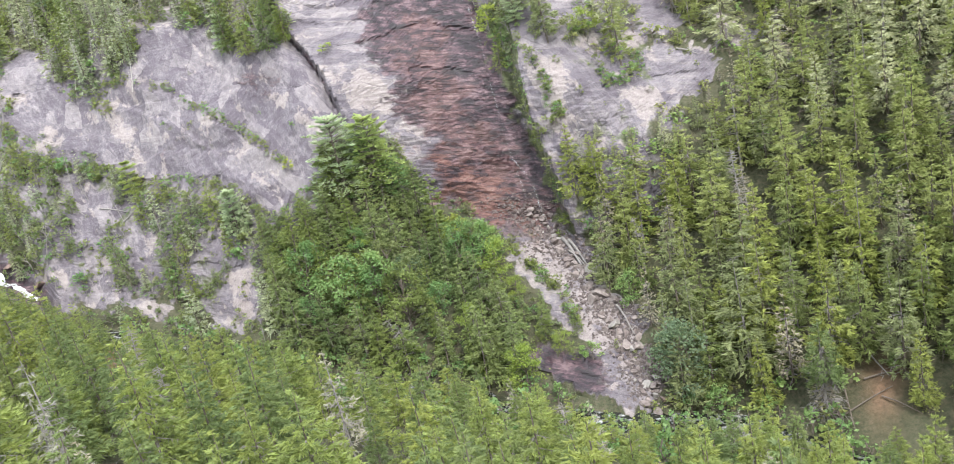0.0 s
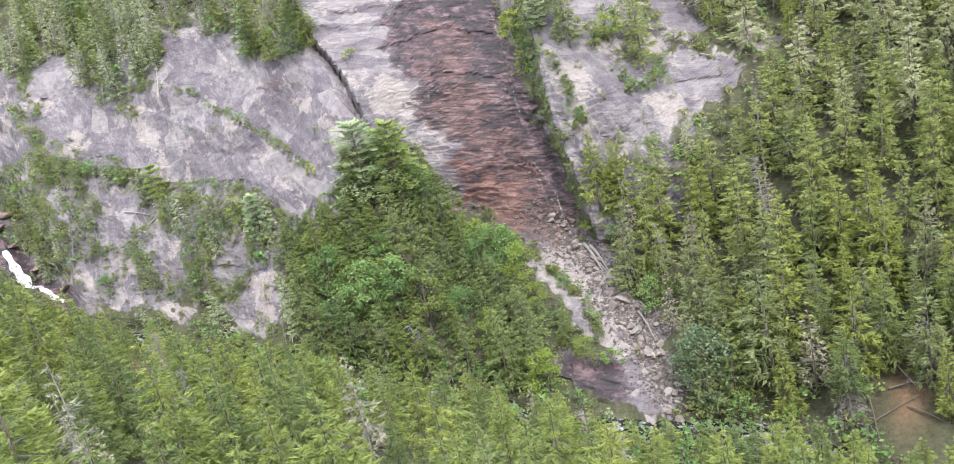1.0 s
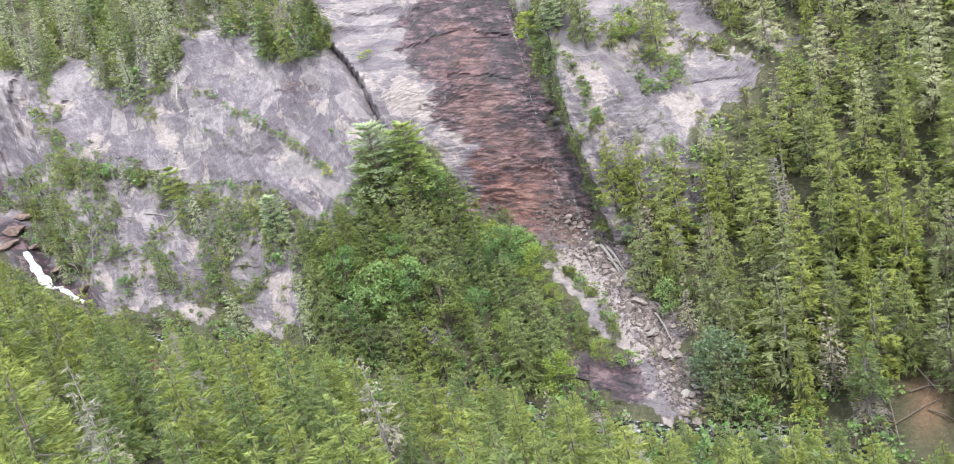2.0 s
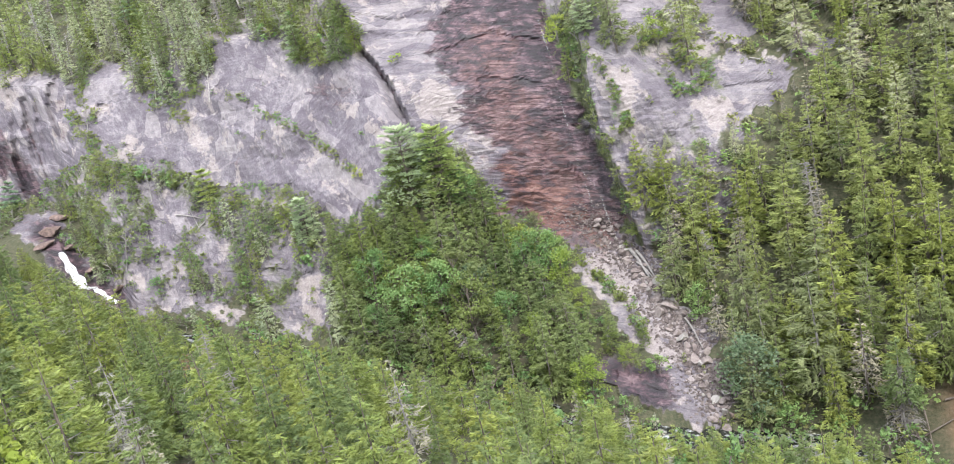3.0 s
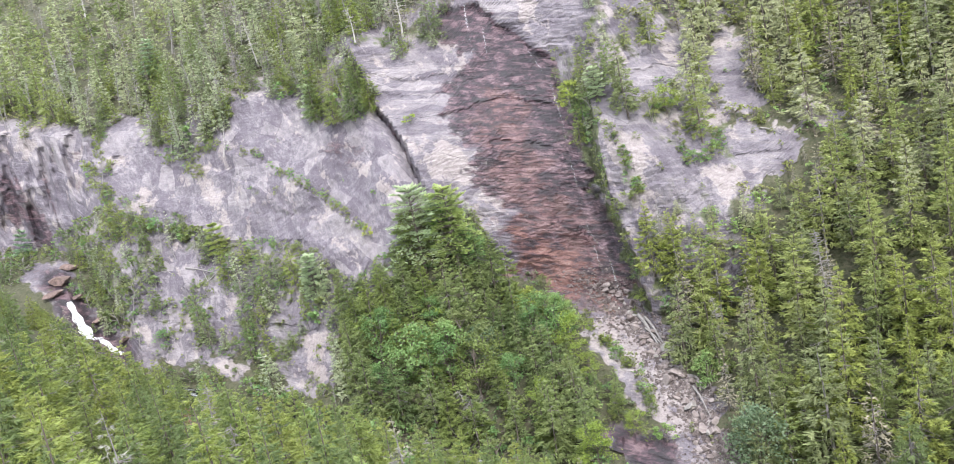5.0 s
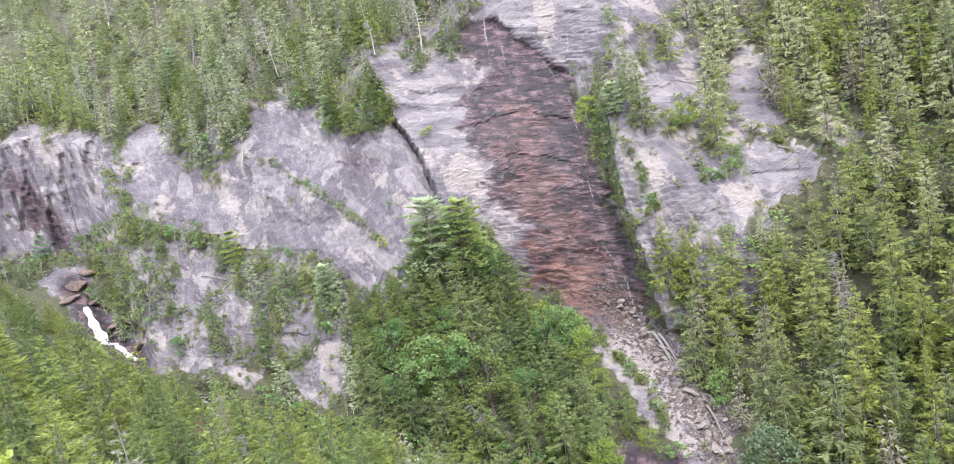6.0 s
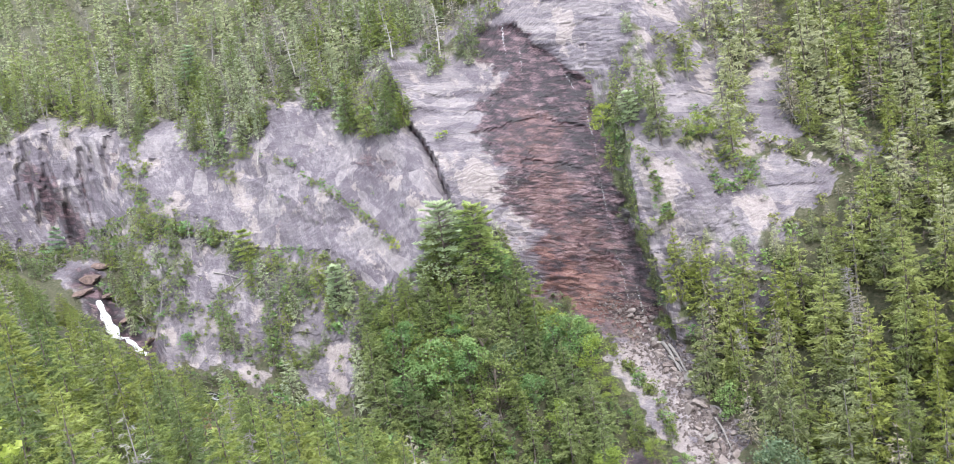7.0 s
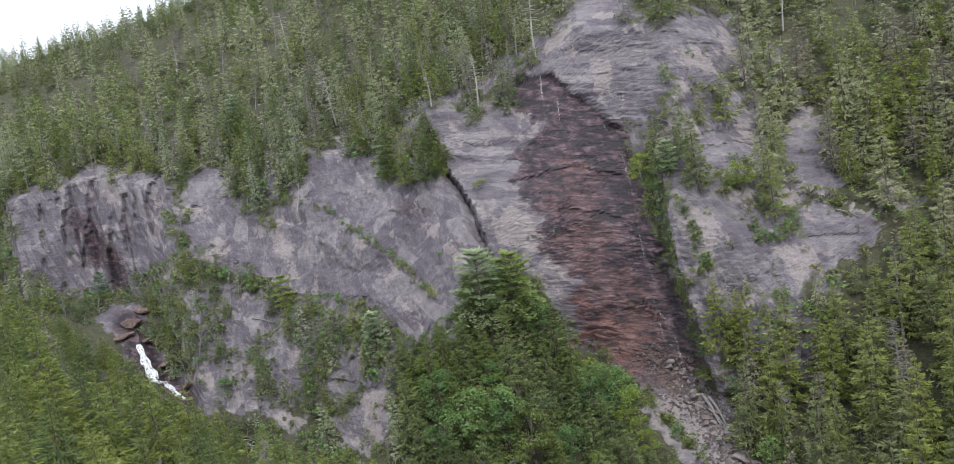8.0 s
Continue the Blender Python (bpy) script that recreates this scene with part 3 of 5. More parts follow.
    # long ledges and overhangs across the faces: line, metres that the rock below stands forward (back: minus), reach down in degrees
    for pts, forward, reach in [
            ([(-18.6, -2.7), (-17.7, -3.1), (-16.0, -4.2), (-14.3, -6.0), (-12.5, -7.9), (-10.8, -10.0)], 2.6, 2.2),
            ([(-25.4, -7.0), (-22.0, -7.4), (-19.0, -8.6), (-15.2, -9.3), (-13.5, -10.4)], -0.9, 1.2),
            ([(-22.4, -2.7), (-20.0, -3.4), (-17.0, -5.4), (-14.6, -8.6)], 0.9, 1.0),
            ([(-9.3, 0.2), (-7.6, -0.2), (-6.0, -0.9), (-4.4, -0.9), (-2.6, -1.4)], -0.9, 0.7),
            ([(-9.0, -0.9), (-7.0, -1.6), (-5.0, -2.2), (-3.6, -2.0)], -0.8, 0.8),
            ([(-5.0, -3.4), (-2.6, -3.3), (-0.4, -3.0), (1.6, -3.9), (2.8, -4.4)], -1.3, 0.9),
            ([(-2.0, -5.6), (0.4, -6.2), (2.6, -7.4)], -0.8, 0.7),
            ([(-3.8, -9.2), (-1.8, -10.4), (0.4, -10.9), (2.6, -12.2), (3.8, -13.6)], 1.6, 1.6),
            ([(-2.4, -12.8), (0.2, -13.4), (2.4, -14.8), (4.2, -15.8)], 1.0, 1.0),
            ([(-0.8, 4.4), (2.0, 4.0), (6.0, 3.6)], -0.8, 0.5), ([(-0.6, 2.9), (2.4, 2.4), (5.8, 2.4)], -1.0, 0.6), ([(0.6, 1.3), (3.0, 0.9), (5.4, 0.9)], -0.9, 0.6),
            ([(6.9, -3.2), (9.4, -3.1), (11.4, -3.5)], -1.4, 0.7), ([(6.8, -2.3), (9.0, -2.2), (11.3, -2.7)], -1.0, 0.5), ([(7.0, 3.6), (9.0, 3.2), (10.8, 2.8)], -1.0, 0.5),
            ([(6.0, -7.4), (8.4, -8.2), (11.8, -10.0)], 0.9, 0.9), ([(12.9, -9.4), (15.0, -9.3), (17.4, -9.6)], -1.0, 0.7),
            ([(-34.4, -2.4), (-32.0, -1.6), (-29.0, -2.2), (-26.2, -2.0)], 0.8, 1.4), ([(-21.0, -13.6), (-18.0, -14.2), (-15.2, -15.2)], -1.2, 0.8), ([(-21.4, -15.6), (-18.0, -16.6), (-15.4, -17.0)], 1.0, 0.8),
            ([(1.8, -25.6), (4.0, -26.6), (6.4, -27.9), (8.8, -29.2)], -1.6, 0.7)]:
        pts = np.array(pts)
        forward = forward * (0.45 if forward < 0 else 0.8)
        line_e = np.interp(b, pts[:, 0], pts[:, 1]) + 0.10 * small + 0.16 * mid
        ends = step(b, pts[0, 0] - 0.2, pts[0, 0] + 0.6) * (1 - step(b, pts[-1, 0] - 0.6, pts[-1, 0] + 0.2))
        drop = line_e - e
        d = d - forward * ends * step(drop, -0.08, 0.14) * np.exp(-np.maximum(drop, 0) / reach) * front * step(span, 5.9, 6.1)
    # hollows on the wooded slopes
    woods = front * (1 - wall)
    z = z + woods * (1.6 * big + 0.5 * mid) * step(span, 3.0, 3.6)
    # a shelf of rock over the stream below the talus
    shelf = soft_inside(BARE["shelf"], b, e, 0.3) * front
    d = d - 1.0 * shelf * (0.5 + saw)

    rock = bare * front
    grooves = rough(p * (1.0, 0.4, 0.12), 0.30, 4, 8)
    d = d + 1.9 * soft_inside(BARE["buttress"], b, e, 0.4) * step(grooves, 0.0, 0.4)
    iron = soft_inside(IRON, b, e, 0.6)
    wet = soft_inside(WET, b, e, 0.5)
    strip = np.exp(-((b - np.interp(e, [-17, -14.5, -9.9, -5.6, -1.2], [4.7, 4.3, 3.2, 3.1, 2.0])) / 1.0) ** 2) * step(e, -18, -16) * (1 - step(e, -1.2, 0))
    seep = np.exp(-((b - np.interp(e, [-6.5, -4.5, 1.0], [-29.4, -30.0, -32.0])) / 0.7) ** 2 * (1 + 0.9 * np.sin(b * 9.0))) * step(e, -6.6, -5.5) * (1 - step(e, -2, 0))
    # black below the roof: wet rock, plus the overhang's shade as colour
    black = step(roof - e, -0.3, 0.3) * (1 - step(roof - e, 1.0, 2.4)) * step(b, -4.0, -3.0) * (1 - step(b, 2.2, 3.4))
    brook = np.exp(-((b - np.interp(e, [-14, -12, -10.5, -7], [-27.3, -28.4, -29.3, -30.0])) / 1.1) ** 2) * step(e, -15, -13) * (1 - step(e, -8, -6.5))
    gully_wall = tall * np.exp(-np.maximum(corner - b, 0) / 0.8) * (b < corner + 0.2)
    moss = 0.55 * gully_wall + 0.42 * (1 - rock) * wall + 0.3 * step(mid, 0.15, 0.6) * rock * (1 - on_slab)
    soil = np.exp(-(((b - 25.0) / 1.3) ** 2 + ((e + 30.2) / 1.7) ** 2)) * (1.1 + 0.9 * mid)
    # 'wet' also just darkens the shelf, the gully's head and the buttress grooves
    # the cleft term in 'wet' is its shadow, painted as dark film
    marks = {"floor": (1 - brook) * (1 - rock * (0.75 + 0.25 * wall)), "wet": (0.45 * np.exp(-(((b + 11.5) / 2.2) ** 2 + ((e + 4.5) / 1.8) ** 2)) + 0.26 * np.exp(-(((b + 18.0) / 2.5) ** 2 + ((e + 7.0) / 1.2) ** 2)) + 0.98 * wet - 0.22 * iron * wet + 0.75 * strip + 0.75 * seep + 0.95 * black + 0.95 * brook + 0.6 * depth * step(cleft - b, -0.1, 0.1) * (1 - step(cleft - b, 0.15, 0.5)) + 0.30 * soft_inside(BARE["gully"], b, e, 0.4) * step(e, -20.5, -18) + 0.85 * soft_inside(BARE["shelf"], b, e, 0.4) * (1 - step(b, 5.5, 8.0)) + 0.30 * soft_inside(BARE["buttress"], b, e, 0.4) * step(grooves, 0.1, 0.5)).clip(0, 1), "iron": (iron + 0.40 * soft_inside(BARE["gully"], b, e, 0.4) * step(e, -20.5, -18)).clip(0, 1), "moss": moss.clip(0, 1), "bed": bedded, "buff": (soft_inside(BARE["gully"], b, e, 0.4) * (1 - step(e, -19.5, -17.5)) * (1 - 0.6 * step(b, 6.5, 9.0))).clip(0, 1), "soil": soil.clip(0, 1)}
    cliffy = wall * step(span, 6.8, 7.2) * (1 - step(b, 11, 19)) * (0.55 + 0.35 * step(mid, -0.2, 0.3))
    marks["floor"] = (marks["floor"] - cliffy).clip(0, 1)

    p = places() + (0, 0, EYE)
    rows, cols = d.shape
    idx = np.arange(rows * cols).reshape(rows, cols)
    nxt = np.roll(idx, -1, 1)
    quads = np.stack([idx[:-1], nxt[:-1], nxt[1:], idx[1:]], -1).reshape(-1, 4)
    me = bpy.data.meshes.new("ground")
    me.from_pydata(p.reshape(-1, 3).tolist(), [], quads.tolist() + [idx[0, ::-1].tolist()])
    for name, values in marks.items():
        a = me.attributes.new(name, "FLOAT", "POINT")
        a.data.foreach_set("value", np.broadcast_to(values, d.shape).astype(np.float32).ravel())
    me.materials.append(GROUND)
    ob = tagged(new("ground", me), "steep wooded gorge with bare banded grey rock walls", "ground", kind="structure")
    return ob, p, bearing, span


LAND, GRID, BEARING, SPAN = build_land()

# ---------------------------------------------------------------- plant shapes, as arrays of triangles


def tube(points, radii, sides=6):
    """A tapered tube through the points."""
    points, radii = np.array(points, float), np.array(radii, float)
    ang = np.arange(sides) * 2 * np.pi / sides
    way = np.gradient(points, axis=0)
    way /= np.linalg.norm(way, axis=1, keepdims=True) + 1e-9
    ref = np.where(np.abs(way[:, 2:]) > 0.9, [[1.0, 0, 0]], [[0, 0, 1.0]])
    u = np.cross(way, ref)
    u /= np.linalg.norm(u, axis=1, keepdims=True) + 1e-9
    v = np.cross(way, u)
    ring = points[:, None] + radii[:, None, None] * (np.cos(ang)[None, :, None] * u[:, None] + np.sin(ang)[None, :, None] * v[:, None])
    a, b, c, e = ring[:-1], np.roll(ring, -1, 1)[:-1], np.roll(ring, -1, 1)[1:], ring[1:]
    return np.concatenate([np.stack([a, b, c], 2).reshape(-1, 3, 3), np.stack([a, c, e], 2).reshape(-1, 3, 3)])


def spruce(seed, height=12.0, radius=2.9, boughs=130, tufts=12, size=0.45, clear=0.1, thin=0.0, dead=14, live=1.0):
    """A spruce: needles, wood, paler shoots with light painted in, and bare grey twigs. Boughs wind up the stem, bend
    down and lift their tips;
    every bough carries loose tufts to its sides and below it."""
    rng = np.random.default_rng(seed)
    z0 = clear * height
    f = 1 - (1 - (np.arange(boughs) + rng.uniform(0, 1, boughs)) / boughs) ** 0.66
    a = np.arange(boughs) * 2.39996 + rng.uniform(-0.5, 0.5, boughs)
    ph = rng.uniform(0, 6.28, 4)
    lumps = 1 + 0.16 * np.sin(2 * a + 7 * f + ph[0]) + 0.14 * np.sin(3 * a - 11 * f + ph[1]) + 0.10 * np.sin(a + ph[2])
    n = radius * ((1 - f) ** 0.85 * 0.95 + 0.045) * np.where(f < 0.14, 0.62 + 2.7 * f, 1.0) * lumps * rng.uniform(0.72, 1.15, boughs)
    lift = -0.28 + 0.85 * f ** 1.4 + rng.uniform(-0.12, 0.12, boughs)
    keep = rng.random(boughs) > thin
    pale = rng.random(boughs) < 0.42
    f, a, n, lift, pale = (np.repeat(x[keep], tufts) for x in (f, a, n, lift, pale))
    k = len(f)
    s = 0.28 + 0.76 * rng.uniform(0, 1, k) ** 0.75
    out, side, up = np.stack([np.cos(a), np.sin(a), 0 * a], -1), np.stack([-np.sin(a), np.cos(a), 0 * a], -1), np.array([0, 0, 1.0])
    sway = rng.uniform(-0.014, 0.014, 2) * height
    z = z0 + (height - z0) * np.minimum(f, 0.99)
    off = rng.uniform(-1, 1, k)
    rise = (lift * s - 0.36 * s**2 + 0.20 * s**5) * n - 0.12 * n * np.abs(off) - rng.uniform(0, 0.06, k) * n
    at = out * (n * s)[:, None] + side * (off * n * 0.40 * (1.15 - 0.85 * s))[:, None] + up * (z + rise)[:, None]
    at[:, :2] += sway * ((z / height) ** 2)[:, None]
    tris, tip = [], []
    for hang in (0, 1):
        way = out * (0.45 + 0.5 * s)[:, None] + side * (np.sign(off) * rng.uniform(0.1, 1.0, k))[:, None] + up * (rng.uniform(-0.15, 0.55, k) if not hang else rng.uniform(-1.3, -0.1, k))[:, None]
        way /= np.linalg.norm(way, axis=1, keepdims=True)
        flat = np.cross(way, up + rng.normal(0, 0.55, (k, 3)))
        flat /= np.linalg.norm(flat, axis=1, keepdims=True) + 1e-6
        long = size * rng.uniform(0.65, 1.45, k) * np.clip(0.55 + 0.25 * n, 0.55, 1.2) * (0.9 if hang else 1.0)
        wide = long * rng.uniform(0.13, 0.26, k)
        tris.append(np.stack([at - flat * wide[:, None] - way * (0.25 * long)[:, None], at + flat * wide[:, None], at + way * long[:, None]], 1))
        # light put into the colour: upper outer sprays pale, hanging ones dark
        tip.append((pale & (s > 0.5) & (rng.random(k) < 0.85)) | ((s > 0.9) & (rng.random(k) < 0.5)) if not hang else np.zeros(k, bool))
    tris, tip = np.concatenate(tris), np.concatenate(tip)
    if live < 1:
        chosen = rng.random(len(tris)) < live
        tris, tip = tris[chosen], tip[chosen]
    top = np.array([sway[0], sway[1], height])
    lead = np.array([(top + (-0.06, 0, -0.7), top + (0.06, 0, -0.7), top + (0, 0, 0.35)), (top + (0, -0.06, -0.7), top + (0, 0.06, -0.7), top + (0, 0, 0.35))])
    ks = np.linspace(0, 1, 6)
    wood = tube([(sway[0] * j * j, sway[1] * j * j, height * j - 0.9 * (j == 0)) for j in ks], 0.013 * height * (1.03 - ks) + 0.012, 5)
    twigs = []
    for _ in range(dead):
        g, b = rng.uniform(0.06, 0.72), rng.uniform(0, 6.28)
        long = radius * (1 - g) * rng.uniform(0.75, 1.12) + 0.2
        w = np.array([math.cos(b), math.sin(b), rng.uniform(-0.35, 0.05)])
        c = np.array([-w[1], w[0], 0])
        root = np.array([0, 0, g * height])
        wide = 0.04 + 0.03 * size
        twigs.append((root + up * wide, root - up * wide, root + w * long))
        twigs.append((root + c * wide, root - c * wide, root + w * long))
        for q in rng.uniform(0.35, 0.95, 6):
            at1 = root + w * long * q
            end = at1 + (c * rng.choice([-1, 1]) * rng.uniform(0.4, 1) + w * 0.6 + up * rng.uniform(-0.7, 0.3)) * long * 0.32
            twigs.append((at1 + w * wide * 0.5 + up * wide * 0.4, at1 - w * wide * 0.5 - up * wide * 0.4, end))
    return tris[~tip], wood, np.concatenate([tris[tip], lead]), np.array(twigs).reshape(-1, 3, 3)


def pine(seed, height=12.0, radius=4.0, levels=11, needles=26):
    """A white pine: level, feathery plumes at the ends of long limbs, with gaps between the tiers and a rounded top."""
    rng = np.random.default_rng(seed)
    crown, wood = [], []
    up = np.array([0, 0, 1.0])
    for i in range(levels):
        f = i / (levels - 1)
        z = height * (0.20 + 0.76 * f)
        r = radius * math.sqrt(max(1 - (0.15 + 0.80 * f) ** 2.2, 0.03)) * rng.uniform(0.85, 1.1)
        turn = rng.uniform(0, 6.28)
        for j in range(7):
            a = turn + 6.283 * j / 7 + rng.uniform(-0.4, 0.4)
            n = r * rng.uniform(0.6, 1.12)
            out, side = np.array([math.cos(a), math.sin(a), 0]), np.array([-math.sin(a), math.cos(a), 0])
            lift = 0.02 + 0.55 * f ** 2
            root = up * (z + rng.uniform(-0.25, 0.25))
            spine = [root + out * n * g + up * n * (lift * g - 0.16 * g * g) for g in (0.0, 0.35, 0.7, 0.98)]
            wood.append(tube(spine, [0.08, 0.06, 0.04, 0.012], 4))
            # a plume is a flat spray of side shoots, each a brush of needles that stand up and out
            for k in range(needles):
                g = rng.uniform(0.32, 1.02)
                lat = rng.uniform(-1, 1) * n * 0.30 * math.sin(math.pi * min(0.2 + 0.72 * g, 1))
                c = root + out * n * g + up * (n * (lift * g - 0.16 * g * g) - 0.10 * abs(lat)) + side * lat
                for _ in range(3):
                    w = out * rng.uniform(0.25, 1.0) + side * (np.sign(lat) * rng.uniform(0.0, 0.9)) + up * rng.uniform(-0.05, 0.75)
                    w *= rng.uniform(0.40, 0.72) / np.linalg.norm(w)
                    v = np.cross(w, up + rng.normal(0, 0.4, 3)) * 0.20
                    crown.append((c - v, c + v, c + w))
    ks = np.linspace(0, 1, 7)
    wood.append(tube([(0.1 * math.sin(3 * k), 0, height * 0.97 * k - 0.8 * (k == 0)) for k in ks], 0.02 * height * (1.02 - ks) + 0.02, 7))
    return np.array(crown), np.concatenate(wood[-1:] + wood[:-1])


def broadleaf(seed, height=7.0, radius=2.6, clumps=34, leaves=34, size=0.26, base=0.25):
    """A broad-leaved tree or shrub: limbs to uneven clumps of small leaves, with gaps."""
    rng = np.random.default_rng(seed)
    crown, wood = [], []
    ks = np.linspace(0, 1, 5)
    stem = [(0.25 * math.sin(2 * k + seed), 0.2 * math.sin(3 * k), height * 0.8 * k - 0.5 * (k == 0)) for k in ks]
    wood.append(tube(stem, 0.018 * height * (1.05 - ks) + 0.012, 6))
    for c in range(clumps):
        a, f = rng.uniform(0, 6.28), rng.uniform(0, 1) ** 0.8
        prof = math.sin(math.pi * min(max(0.18 + 0.80 * f, 0), 1)) ** 0.7
        r = radius * prof * rng.uniform(0.45, 1.1)
        mid = np.array([math.cos(a) * r, math.sin(a) * r, height * (base + (0.97 - base) * f)])
        start = np.array(stem[min(int(f * 4), 3)])
        start[2] = max(start[2], 0.1)
        limb = [start, (start + mid) / 2 + (0, 0, 0.1), mid] if leaves > 20 else [start, mid]
        wood.append(tube(limb, [0.05, 0.03, 0.01][:len(limb)], 3))
        span = rng.uniform(0.35, 0.62) * radius * 0.62
        for _ in range(leaves):
            o = rng.normal(0, 0.5, 3) * (span, span, span * 0.6)
            u = rng.normal(0, 1, 3) * (1, 1, 0.55)
            u *= size * rng.uniform(0.6, 1.3) / np.linalg.norm(u)
            v = np.cross(u, rng.normal(0, 1, 3))
            v *= 0.42 * size / (np.linalg.norm(v) + 1e-6)
            p = mid + o
            crown += [(p - u * 0.5, p + v, p + u * 0.6), (p - u * 0.5, p + u * 0.6, p - v)]
    return np.array(crown), np.concatenate(wood)


def snag(seed, height=9.0, arms=26, reach=1.4, lean=0.06):
    """A dead tree: bare, weathered trunk with broken, drooping arms."""
    rng = np.random.default_rng(seed)
    ks = np.linspace(0, 1, 8)
    a = rng.uniform(0, 6.28)
    stem = np.array([(lean * height * k * math.cos(a) + 0.08 * math.sin(5 * k), lean * height * k * math.sin(a), height * k - 0.6 * (k == 0)) for k in ks])
    wood = [tube(stem, 0.014 * height * (1.0 - 0.85 * ks) + 0.012, 6)]
    for _ in range(arms):
        f = rng.uniform(0.28, 0.98)
        at = np.array([np.interp(f, ks, stem[:, k]) for k in range(3)])
        b, n = rng.uniform(0, 6.28), reach * (1.15 - 0.75 * f) * rng.uniform(0.4, 1.1)
        w = np.array([math.cos(b), math.sin(b), rng.uniform(-0.25, 0.35)])
        end = at + w * n - (0, 0, 0.12 * n)
        wood.append(tube([at, at + w * n * 0.55, end], [0.05, 0.032, 0.01], 4))
        for _ in range(2):
            g = rng.uniform(0.4, 0.9)
            s = at + (end - at) * g
            t = s + (np.array([w[1], -w[0], rng.uniform(-0.5, 0.3)]) * rng.choice([-1, 1]) + w * 0.5) * n * 0.35
            wood.append(tube([s, t], [0.022, 0.008], 3))
    return np.zeros((0, 3, 3)), np.concatenate(wood)


def tri_mesh(name, *groups):
    """A mesh of loose triangles: pairs of (triangles, material)."""
    groups = [(t, m) for t, m in groups if len(t)]
    tris = np.concatenate([t for t, _ in groups]).astype(np.float32)
    me = bpy.data.meshes.new(name)
    n = len(tris) * 3
    me.vertices.add(n)
    me.vertices.foreach_set("co", tris.ravel())
    me.loops.add(n)
    me.loops.foreach_set("vertex_index", np.arange(n, dtype=np.int32))
    me.polygons.add(len(tris))
    me.polygons.foreach_set("loop_start", np.arange(0, n, 3, dtype=np.int32))
    slots = []
    which = []
    for t, m in groups:
        if m not in slots:
            slots.append(m)
            me.materials.append(m)
        which.append(np.full(len(t), slots.index(m), np.int32))
    me.polygons.foreach_set("material_index", np.concatenate(which))
    me.update(calc_edges=True)
    return me


def part(name, me, parent, label=""):
    """A mesh as one part of a thing."""
    ob = new(name, me)
    ob.parent = parent
    if label:
        tagged(ob, label)
    return ob


def plant(name, shape, leaf, wood, label, category, group=""):
    """A thing of its own: an empty at the foot, with its trunk and its crown."""
    top = tagged(new(name), label, category, group)
    top.empty_display_size = 0.3
    part("trunk", tri_mesh("trunk", (shape[1], wood), *[(t, SILVER) for t in shape[3:4]]), top)
    if len(shape[0]):
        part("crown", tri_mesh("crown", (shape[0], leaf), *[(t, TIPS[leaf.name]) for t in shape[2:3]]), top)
    return top


def turned(rng, place, scale, lean=3.0):
    return pose(*place, rng.uniform(-lean, lean), rng.uniform(-lean, lean), rng.uniform(0, 360)) @ Matrix.Diagonal((scale, scale, scale, 1))


# ---------------------------------------------------------------- where things grow


def angles(p):
    """Bearing and height angle of places from the lookout."""
    p = np.asarray(p, float)
    return np.degrees(np.arctan2(p[..., 0], p[..., 1])), np.degrees(np.arctan2(p[..., 2] - EYE, np.hypot(p[..., 0], p[..., 1])))


def ground_at(bearing, height_angle, lo=5.0, hi=11.0):
    """The place on the land at that bearing and height angle, on the first stretch between two breaklines that has it."""
    c = int(np.argmin(np.abs(BEARING - bearing)))
    rows = np.where((SPAN[:, c] >= lo) & (SPAN[:, c] <= hi))[0]
    _, e = angles(GRID[rows, c])
    for k in range(len(rows) - 1):
        if (e[k] - height_angle) * (e[k + 1] - height_angle) <= 0:
            f = (height_angle - e[k]) / (e[k + 1] - e[k] + 1e-9)
            p = GRID[rows[k], c] * (1 - f) + GRID[rows[k + 1], c] * f
            r = math.radians(bearing)
            n = math.hypot(p[0], p[1])
            return np.array([math.sin(r) * n, math.cos(r) * n, p[2]])
    return GRID[rows[int(np.argmin(np.abs(e - height_angle)))], c].copy()


